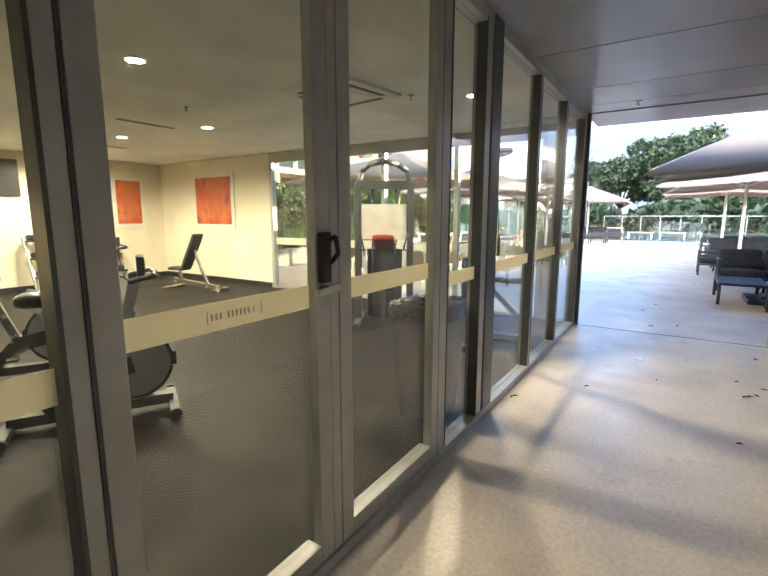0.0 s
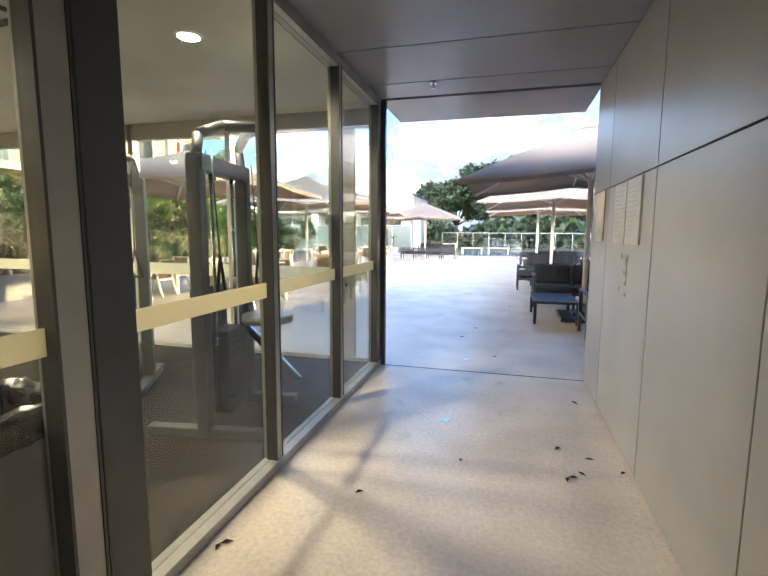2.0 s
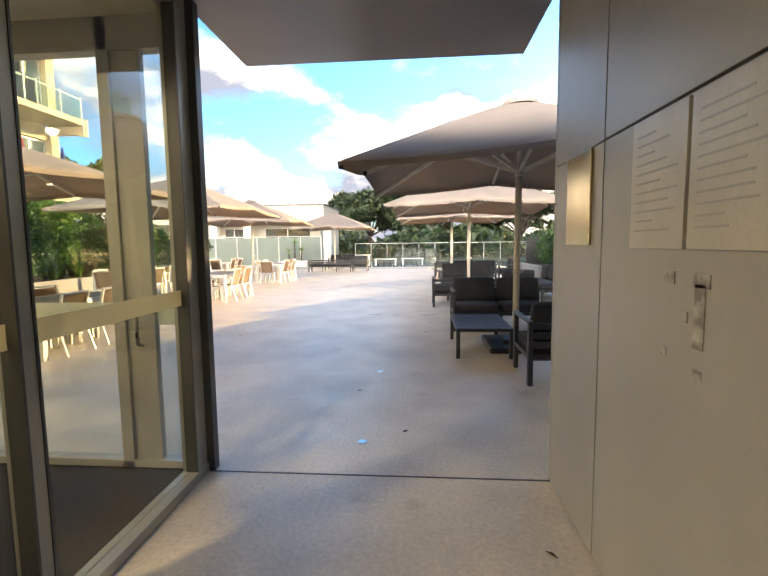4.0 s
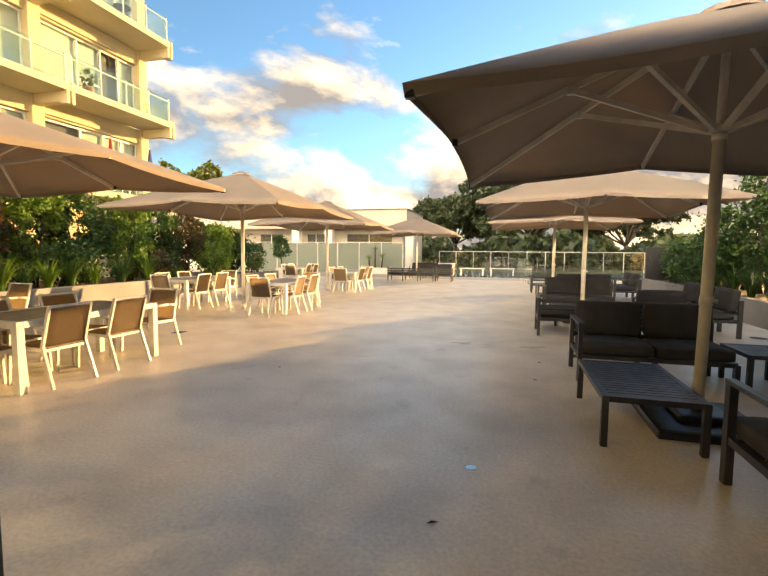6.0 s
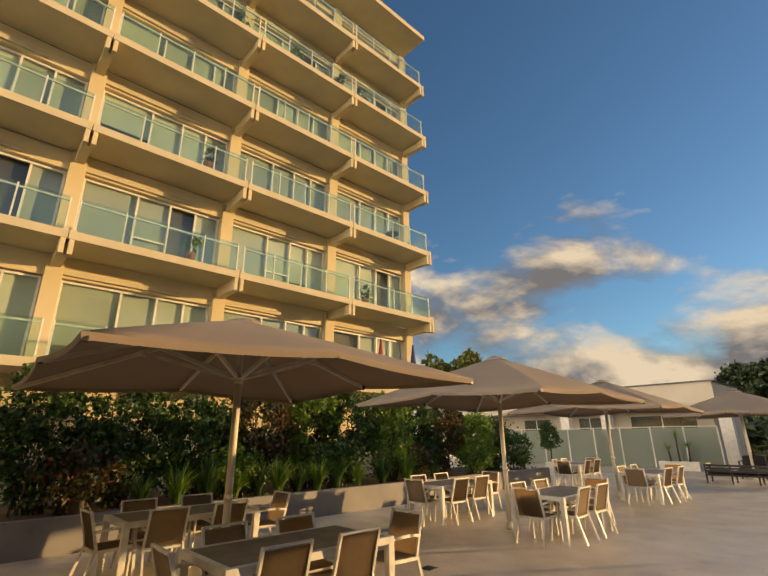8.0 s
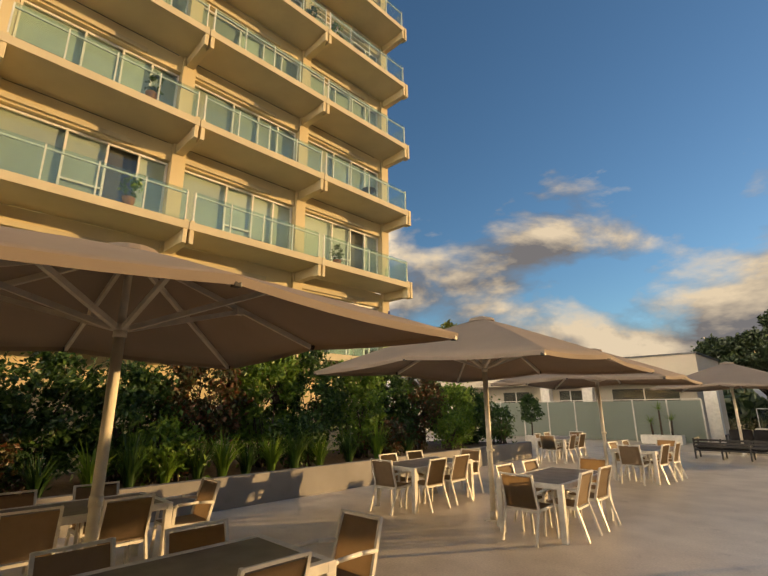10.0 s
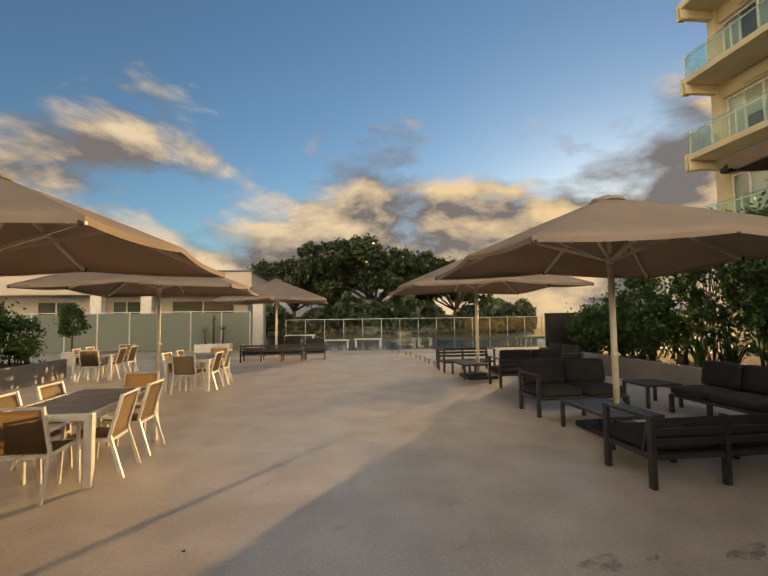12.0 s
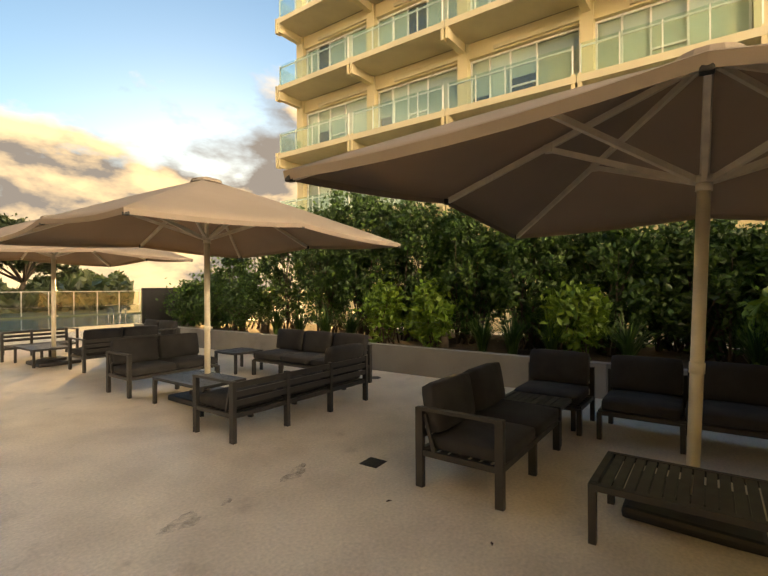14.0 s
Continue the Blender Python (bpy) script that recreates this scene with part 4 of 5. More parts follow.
# ---- pool side ----
def pool_house():
    p = thing("pool_house", "low beige flat-roofed pool house", "building")
    part("wall", bx(-30, -7.4, 38.4, 46, 0, 3.1), POOLWHITE, p)
    part("upper_wall", bx(-26, -7.35, 39.4, 46, 3.1, 4.6), POOLWHITE, p)
    part("roof_edge", bx(-26.1, -7.25, 39.3, 46.1, 4.6, 4.68), ALU_DARK, p, "thin dark roof edge")
    part("canopy", bx(-30, -6.2, 36.6, 39.2, 3.1, 3.35, bev=0.01), POOLWHITE, p)
    for x0, x1 in ((-18.8, -16.9), (-11.6, -8.2), (-22.5, -20.6), (-14.8, -13.4)):
        # flat box in the painted room shade; the wall behind it is solid
        w = part("window", bx(x0, x1, 38.34, 38.39, 0.9, 2.75), ROOM_SHADE, p)
        part("pane", bx(x0 + 0.05, x1 - 0.05, 38.32, 38.335, 0.95, 2.7), GLASS, w)
        part("mullion", bx((x0 + x1) / 2 - 0.03, (x0 + x1) / 2 + 0.03, 38.30, 38.34, 0.9, 2.75), WHITE, w)
    for x in (-15.0, -12.45, -6.55):
        part("column", bx(x - 0.28, x + 0.28, 36.7, 37.2, 0, 3.1, bev=0.015), WHITE, p, "pale square column")


def fences():
    f = thing("frosted_fence", "tall frosted glass fence with pale posts", "fence")
    xs = [-19.5, -17.9, -16.3, -14.7, -13.1, -11.6, -10.0, -8.4, -6.9]
    for x in xs:
        part("post", bx(x - 0.03, x + 0.03, 36.3, 36.36, 0, 2.1, bev=0.004), WHITE, f)
    for a, b in zip(xs, xs[1:]):
        part("panel", bx(a + 0.03, b - 0.03, 36.32, 36.335, 0.05, 2.05), FROST, f)
    part("top_rail", bx(xs[0], xs[-1], 36.30, 36.36, 2.1, 2.14), WHITE, f)
    # frameless pool fence, in clear sheets on small spigots
    g = thing("pool_fence", "frameless clear glass pool fence on steel spigots", "fence")
    line = [(4.95, 25.75), (3.6, 25.72), (2.25, 25.68), (0.93, 25.63), (0.95, 27.2), (0.92, 28.8), (0.8, 30.3), (0.45, 31.7), (-0.3, 33.0), (-1.4, 34.1), (-2.8, 34.7), (-4.3, 35.0), (-5.8, 35.2)]
    for (xa, ya), (xb, yb) in zip(line, line[1:]):
        d = Vector((xb - xa, yb - ya, 0))
        u = d.normalized() * 0.015
        a, b = Vector((xa, ya, 0)) + u, Vector((xb, yb, 0)) - u
        part("pane", bar(B(), a + Vector((0, 0, 0.66)), b + Vector((0, 0, 0.66)), 0.012, 1.1), GLASS, g)
        # the glass has no rail; this strip is added to imitate its sunlit edge
        part("edge", bar(B(), a + Vector((0, 0, 1.2145)), b + Vector((0, 0, 1.2145)), 0.014, 0.007), STEEL, g, "thin steel strip imitating the sun glint on the glass top edge")
        for t in (0.2, 0.8):
            q = a.lerp(b, t)
            part("spigot", bx(q.x - 0.03, q.x + 0.03, q.y - 0.03, q.y + 0.03, 0, 0.17, bev=0.006), STEEL, g)
    part("end_post", bx(0.90, 0.95, 25.55, 25.60, 0, 1.26, bev=0.004), ALU_DARK, g)
    h = thing("far_fence", "glass balustrade with posts and a top rail past the pool", "fence")
    x0 = -6.0
    while x0 < 22:
        part("post", bx(x0 - 0.025, x0 + 0.025, 47.0, 47.06, -0.03, 1.55), ALU, h)
        part("pane", bx(x0 + 0.03, x0 + 1.47, 47.02, 47.032, 0.05, 1.5), GLASS, h)
        x0 += 1.5
    part("top_rail", bx(-6, 22, 46.99, 47.07, 1.55, 1.6), ALU, h)
    for k, x in enumerate((3.2, 3.75)):
        l = thing("pool_ladder", "curved steel pool handrail", "rail", "pool rails", pose(x + 4.2, 33.9, 0))
        bm = B()
        pipe(bm, [(0, -0.1, 0), (0, -0.1, 0.7), (0, 0.0, 0.85), (0, 0.25, 0.85), (0, 0.4, 0.65), (0, 0.45, -0.1)], 0.022)
        part("rail", bm, STEEL, l)
    for k in range(3):
        t = thing("pool_bench", "pale low poolside table", "bench", "poolside tables", pose(-4.2 + k * 1.9, 37.0 if k == 2 else 36.4, 0))
        part("top", bx(-0.8, 0.8, -0.35, 0.35, 0.42 + 0.3 * (k == 0), 0.48 + 0.3 * (k == 0), bev=0.01), WHITE, t)
        for s in (-0.7, 0.7):
            part("leg", bx(s - 0.04, s + 0.04, -0.3, 0.3, -0.004, 0.42 + 0.3 * (k == 0)), WHITE, t)


pool_house()
fences()


def tree(x, y, h, spread, seed, mat, n=26000, leaf=0.28, name="tree", label="broad dark spreading tree with an open crown"):
    t = thing(name, label, "tree", "", pose(x, y, -0.05))
    r = np.random.default_rng(seed)
    bm = B()
    th = h * 0.28
    rod(bm, (0, 0, 0), (0.15, 0, th), h * 0.035, h * 0.025, 10)
    cs = []
    for k in range(11):
        a = 2 * math.pi * k / 11 + r.uniform(-.3, .3)
        q = r.uniform(0.35, 0.95)
        e = Vector((math.cos(a) * spread * q, math.sin(a) * spread * q, h * (0.93 - 0.38 * q * q) * r.uniform(0.88, 1.04)))
        m = Vector((0.15, 0, th)).lerp(e, 0.5) + Vector((0, 0, h * 0.03))
        rod(bm, (0.15, 0, th * 0.97), m, h * 0.016, h * 0.010, 7)
        rod(bm, m, e, h * 0.010, h * 0.003, 6)
        cs.append(e)
        for j in range(3):
            g = m.lerp(e, r.uniform(0.3, 0.8))
            o = g + Vector(r.normal(size=3)) * spread * 0.16
            o.z = max(o.z, h * 0.4)
            rod(bm, g, o, h * 0.005, h * 0.002, 5)
            cs.append(o)
    part("trunk", bm, BARK, t)
    per = n // len(cs)
    pts = []
    for c in cs:
        p, _ = clumps(r, per, c, (spread * 0.24, spread * 0.24, h * 0.085), 30, spread * 0.05)
        pts.append(p)
    pts = np.concatenate(pts)
    leaves("crown", pts, r.uniform(0.6, 1.3, len(pts)) * leaf, mat, t, seed=seed)
    return t


tree(2.6, 66, 12.2, 8.4, 7, LEAF_T, 60000, 0.30)
tree(-7.5, 72, 10.0, 7.0, 8, LEAF_T, 26000)
tree(15, 74, 9.5, 9.0, 9, LEAF_T, 26000)
tree(-36.8, 53, 12.6, 5.2, 10, LEAF_Y, 22000, label="rounded golden-green tree behind the roofs")


def far_woods():
    r = np.random.default_rng(5)
    n = 80000
    a = r.uniform(-0.75, 0.40, n)
    d = r.uniform(46, 120, n)
    top = 4.3 + 1.7 * np.sin(a * 17) + 1.3 * np.sin(a * 41 + 1) + 0.7 * np.sin(a * 97)
    top = np.where(a > 0.2, np.minimum(top, 4.4), top) * d / 100
    z = np.abs(r.normal(0, 0.5, n)).clip(0, 1) * top + r.uniform(0, 0.8, n)
    pts = np.stack([np.sin(a) * d - 2, np.cos(a) * d + 8, z], 1)
    ob = leaves("far_woods", pts, r.uniform(0.35, 0.8, n), LEAF_T, None, seed=9)
    tagged(ob, "low dark line of distant trees", "woods", kind="stuff")


far_woods()


# ---- gym ----
def ceiling_fittings():
    spots = [(-4.02, 2.33), (-6.03, 2.23), (-6.11, 4.56), (-8.05, 4.3), (-2.03, 5.0), (-4.17, 4.75), (-10.2, 4.5), (-10.2, 2.2), (-8.0, 0.4)]
    for x, y in spots:
        d = thing("downlight", "recessed round ceiling downlight, lit warm", "lamp", "gym downlights", pose(x, y, 2.92))
        bm = B()
        for a, (r0, r1) in enumerate(((0.075, 0.095),)):
            ring = [[bm.verts.new((r * math.cos(2 * math.pi * k / 20), r * math.sin(2 * math.pi * k / 20), z)) for k in range(20)] for r, z in ((r0, -0.002), (r0, -0.012), (r1, -0.006), (r1, 0.0))]
            for p, q in zip(ring, ring[1:]):
                for k in range(20):
                    bm.faces.new((p[k], p[(k + 1) % 20], q[(k + 1) % 20], q[k]))
        part("trim_ring", bm, WHITE, d)
        part("lens", rod(B(), (0, 0, -0.001), (0, 0, -0.005), 0.074, n=20), LAMP, d, "glowing warm lens")
        l = bpy.data.lights.new("downlight_beam", "SPOT")
        l.energy, l.spot_size, l.spot_blend, l.color, l.shadow_soft_size = (30 if x > -5 else 70), radians(168), 0.5, (1.0, 0.76, 0.42), 0.06
        ob = new("downlight_beam", l)
        ob.matrix_basis = pose(x, y, 2.90)
    a = thing("air_conditioner", "white square ceiling cassette air conditioner", "air conditioner", "", pose(-3.2, 4.12, 2.92, 0, 0, -8))
    part("frame", bx(-0.47, 0.47, -0.47, 0.47, -0.035, 0.0, bev=0.01), WHITE, a)
    part("grille", bx(-0.26, 0.26, -0.26, 0.26, -0.045, -0.034, bev=0.006), WHITE, a)
    for k in range(4):
        part("outlet", bx(-0.28, 0.28, 0.33, 0.39, -0.039, -0.0345), BLACK, a, "dark air slot").matrix_basis = pose(0, 0, 0, 0, 0, 90 * k)
    for x, y, n in ((-6.6, 3.9, 0.9), (-9.3, 4.6, 0.9)):
        v = thing("slot_diffuser", "slim dark linear ceiling diffuser", "vent", "ceiling vents", pose(x, y, 2.92))
        part("frame", bx(-0.06, 0.06, -n / 2, n / 2, -0.008, 0, bev=0.002), WHITE, v)
        part("slot", bx(-0.035, 0.035, -n / 2 + 0.03, n / 2 - 0.03, -0.012, -0.0085), BLACK, v, "dark slot")
    for x, y, z in ((-0.55, 6.67, CH), (-2.6, 4.6, 2.92), (-5.2, 3.6, 2.92), (-4.9, 1.6, 2.92)):
        s = thing("sprinkler", "small chrome ceiling sprinkler head", "sprinkler", "sprinklers", pose(x, y, z))
        part("rose", rod(B(), (0, 0, -0.012), (0, 0, 0), 0.04, n=16), STEEL, s)
        bm = B()
        rod(bm, (0, 0, -0.05), (0, 0, -0.01), 0.010)
        rod(bm, (0, 0, -0.056), (0, 0, -0.05), 0.022, n=12)
        part("head", bm, STEEL, s)


ceiling_fittings()
ART = material("abstract_paint", (0.42, 0.05, 0.02), 0.6, alt=(0.60, 0.20, 0.03), scale=2.2, mix=0.5, fine=9, bump=0.1, stain=(3.0, 0.52, 0.8, (0.20, 0.03, 0.08)))


def wall_things():
    for n, (m, w, h) in enumerate(((pose(-9.44, YE - 0.003, 1.95), 1.3, 1.1), (pose(-11.597, 6.2, 1.93, 0, 0, 90), 0.6, 1.05))):
        p = thing("picture", "framed abstract painting in red and orange on the gym wall", "picture", "gym pictures", m)
        part("mount", bx(-w / 2 - 0.1, w / 2 + 0.1, -0.03, 0.0, -h / 2 - 0.1, h / 2 + 0.1, bev=0.004), WHITE, p, "pale wide mount")
        part("painting", bx(-w / 2, w / 2, -0.036, -0.031, -h / 2, h / 2), ART, p, "red and orange abstract paint")
    t = thing("television", "black flat wall television, off", "television", "", pose(-11.597, 3.35, 2.37, 0, 0, 90))
    part("screen", bx(-0.62, 0.62, -0.06, -0.02, -0.37, 0.37, bev=0.01), BLACK, t)
    part("bracket", bx(-0.2, 0.2, -0.02, 0, -0.15, 0.15), ALU_DARK, t)
    # notices on the passage wall
    BOARD = material("notice_board_cream", (0.54, 0.52, 0.46), 0.35, scale=3, fine=120, bump=0.02)
    for y0, y1, nm in ((5.37, 5.73, "notice_board"), (5.75, 6.10, "notice_board")):
        b = thing(nm, "pale notice board with faint small writing", "sign", "notices", pose(RX, 0, 0))
        part("board", bx(-0.012, 0.0, y0, y1, 1.47, 1.92, bev=0.002), BOARD, b)
        bm = B()
        r = random.Random(int(y0 * 10))
        for k in range(11):
            z = 1.86 - k * 0.033
            box(bm, -0.0135, -0.0122, y1 - 0.04 - r.uniform(0.12, 0.27), y1 - 0.04, z, z + 0.007)
        part("writing", bm, WALL_PANEL, b, "rows of small grey writing")
    b = thing("brass_plaque", "polished yellowish plaque near the corner", "sign", "", pose(RX, 0, 0))
    part("plate", bx(-0.014, 0.0, 6.52, 6.86, 1.48, 1.93, bev=0.003), material("brushed_brass", (0.62, 0.50, 0.28), 0.22, metal=0.9, scale=4, fine=120, bump=0.03), b)
    MARK = material("old_glue", (0.50, 0.49, 0.46), 0.8, alt=(0.22, 0.21, 0.2), scale=18, mix=0.6, fine=120, bump=0.2)
    for y0, y1, z0, z1 in ((5.80, 5.86, 1.36, 1.40), (5.62, 5.70, 1.36, 1.40), (5.64, 5.69, 1.18, 1.37), (5.72, 5.745, 1.25, 1.28), (5.83, 5.86, 1.12, 1.15), (5.64, 5.68, 1.09, 1.12)):
        single("glue_mark", bx(RX - 0.003, RX, y0, y1, z0, z1), MARK, "old torn glue mark on the panel", "mark", "glue marks")


wall_things()


def bin_thing():
    b = thing("waste_bin", "tall dark grey plastic waste bin with a black liner", "bin", "", pose(-1.60, 3.18, 0.012))
    bm = B()
    lo = [(-0.16, -0.19), (0.16, -0.19), (0.16, 0.19), (-0.16, 0.19)]
    hi = [(-0.22, -0.25), (0.22, -0.25), (0.22, 0.25), (-0.22, 0.25)]
    inn = [(x * 0.93, y * 0.93) for x, y in hi]
    bot = [(x * 0.9, y * 0.9) for x, y in lo]
    R = [[bm.verts.new((x, y, z)) for x, y in q] for q, z in ((lo, 0), (hi, 0.90), (inn, 0.90), (bot, 0.05))]
    for p, q in zip(R, R[1:]):
        for k in range(4):
            bm.faces.new((p[k], p[(k + 1) % 4], q[(k + 1) % 4], q[k]))
    bm.faces.new(R[0][::-1])
    bm.faces.new(R[-1])
    bmesh.ops.bevel(bm, geom=bm.edges[:], offset=0.012, segments=2, affect="EDGES")
    part("body", bm, material("bin_grey", (0.10, 0.105, 0.11), 0.5, scale=4, fine=90, bump=0.15), b)
    bm = B()
    pts = [(math.copysign(0.232, math.cos(a)) if abs(math.cos(a)) > abs(math.sin(a)) else 0.232 * math.cos(a) / abs(math.sin(a)),
            math.copysign(0.262, math.sin(a)) if abs(math.sin(a)) > abs(math.cos(a)) else 0.262 * math.sin(a) / abs(math.cos(a))) for a in [2 * math.pi * (k + 0.5) / 48 for k in range(48)]]
    rr = random.Random(3)
    rings = [[bm.verts.new((x * f, y * f, z + rr.uniform(-0.012, 0.012))) for x, y in pts] for f, z in ((1.01, 0.80), (1.02, 0.90), (0.97, 0.93), (0.88, 0.88), (0.8, 0.5))]
    for p, q in zip(rings, rings[1:]):
        for k in range(48):
            f = bm.faces.new((p[k], p[(k + 1) % 48], q[(k + 1) % 48], q[k]))
            f.smooth = True
    part("liner", bm, material("bin_liner", (0.015, 0.015, 0.016), 0.25, scale=14, fine=30, bump=0.8), b, "black plastic liner")


bin_thing()
GREYP = material("machine_silver", (0.36, 0.36, 0.36), 0.35, metal=0.5, scale=4, fine=160, bump=0.03)


def bike(m, red=True):
    """Upright training bike, its front towards +x."""
    b = thing("exercise_bike", "black and silver exercise bike on the gym floor", "exercise bike", "exercise bikes", m)
    bm = B()
    bar(bm, (-0.55, 0, 0.09), (0.55, 0, 0.09), 0.10, 0.08)
    part("main_beam", bm, BLACK, b)
    for x in (-0.55, 0.55):
        f = part("foot_bar", bar(B(), (x, -0.27, 0.045), (x, 0.27, 0.045), 0.07, 0.055), BLACK, b)
        for s in (-1, 1):
            part("wheel", rod(B(), (x, s * 0.29 - 0.02, 0.045), (x, s * 0.29 + 0.02, 0.045), 0.042, n=14), BLACK, f)
    bm = B()
    rod(bm, (0.28, -0.045, 0.42), (0.28, 0.045, 0.42), 0.27, n=32)
    part("flywheel", bm, GREYP, b, "silver flywheel disc")
    bm = B()
    for k in range(32):
        a, c = 2 * math.pi * k / 32, 2 * math.pi * (k + 1) / 32
        bar(bm, (0.28 + 0.28 * math.cos(a), 0, 0.42 + 0.28 * math.sin(a)), (0.28 + 0.28 * math.cos(c), 0, 0.42 + 0.28 * math.sin(c)), 0.08, 0.03)
    part("wheel_rim", bm, BLACK, b)
    bm = B()
    bar(bm, (0.28, 0, 0.42), (-0.10, 0, 0.34), 0.11, 0.14)
    bar(bm, (-0.10, 0, 0.34), (-0.30, 0, 0.12), 0.09, 0.10)
    part("drive_cover", bm, BLACK, b)
    part("seat_post", bar(B(), (-0.05, 0, 0.30), (-0.28, 0, 0.95), 0.05, 0.07), STEEL, b)
    part("saddle", cushion(-0.42, -0.16, -0.11, 0.11, 0.94, 1.03, 0.01), BLACK, b)
    part("handle_post", bar(B(), (0.12, 0, 0.30), (0.34, 0, 1.08), 0.06, 0.08), GREYP, b)
    bm = B()
    pipe(bm, [(0.30, -0.24, 1.10), (0.46, -0.24, 1.14), (0.50, -0.12, 1.12), (0.38, 0, 1.10), (0.50, 0.12, 1.12), (0.46, 0.24, 1.14), (0.30, 0.24, 1.10)], 0.02)
    part("handlebar", bm, BLACK, b)
    part("console", bx(0.36, 0.42, -0.12, 0.12, 1.10, 1.28, bev=0.02), BLACK, b)
    for s in (-1, 1):
        c = part("crank", bar(B(), (0.02, s * 0.08, 0.34), (0.02 + s * 0.12, s * 0.08, 0.24), 0.025, 0.035), REDM if red else STEEL, b)
        part("pedal", bx(0.02 + s * 0.12 - 0.05, 0.02 + s * 0.12 + 0.05, s * 0.16 - 0.05, s * 0.16 + 0.05, 0.215, 0.24, bev=0.006), BLACK, c)


bike(pose(-3.72, 1.62, 0.012, 0, 0, 62))
bike(pose(-7.2, 3.2, 0.012, 0, 0, 70), False)
bike(pose(-5.3, 1.75, 0.012, 0, 0, 60), False)


def dumbbell_rack():
    k = thing("dumbbell_rack", "steel three-tier rack full of black dumbbells", "rack", "", pose(-11.15, 4.75, 0.012))
    for y in (-0.9, 0.9):
        part("upright", bar(B(), (0.25, y, 0), (-0.2, y, 1.15), 0.06, 0.06), GREYP, k)
        part("foot", bar(B(), (-0.3, y, 0.03), (0.4, y, 0.03), 0.06, 0.06), GREYP, k)
    for z, x in ((1.08, -0.15), (0.72, 0.0), (0.34, 0.15)):
        part("shelf", bx(x - 0.17, x + 0.17, -0.9, 0.9, z - 0.03, z), BLACK, k)
    bm = B()
    rod(bm, (-0.14, 0, 0), (-0.06, 0, 0), 0.062, n=6)
    rod(bm, (0.06, 0, 0), (0.14, 0, 0), 0.062, n=6)
    rod(bm, (-0.06, 0, 0), (0.06, 0, 0), 0.015, n=8)
    me = mesh_of(bm, "dumbbell", BLACK)
    for z, x in ((1.08, -0.15), (0.72, 0.0), (0.34, 0.15)):
        for j in range(10):
            d = new("dumbbell", me)
            d.matrix_basis = pose(-11.15 + x, 4.75 - 0.78 + j * 0.173, 0.012 + z + 0.054)
            tagged(d, "black hexagonal dumbbell on the rack", "dumbbell", "dumbbells")


def bench():
    b = thing("weight_bench", "black padded incline weight bench on a silver frame", "bench", "", pose(-8.7, 5.95, 0.012, 0, 0, 12))
    part("seat_pad", bx(-0.62, -0.22, -0.14, 0.14, 0.42, 0.49, bev=0.02), BLACK, b)
    bp = part("back_pad", bx(0, 0.82, -0.14, 0.14, 0, 0.07, bev=0.02), BLACK, b)
    bp.matrix_basis = pose(-0.2, 0, 0.46, 0, -62, 0)
    part("spine", bar(B(), (-0.6, 0, 0.2), (0.65, 0, 0.08), 0.06, 0.08), STEEL, b)
    part("seat_post", bar(B(), (-0.4, 0, 0.15), (-0.4, 0, 0.43), 0.06, 0.06), STEEL, b)
    part("prop", bar(B(), (0.35, 0, 0.1), (0.02, 0, 0.85), 0.05, 0.05), STEEL, b)
    for x in (-0.6, 0.65):
        part("foot", bar(B(), (x, -0.28, 0.035), (x, 0.28, 0.035), 0.07, 0.06), STEEL, b)


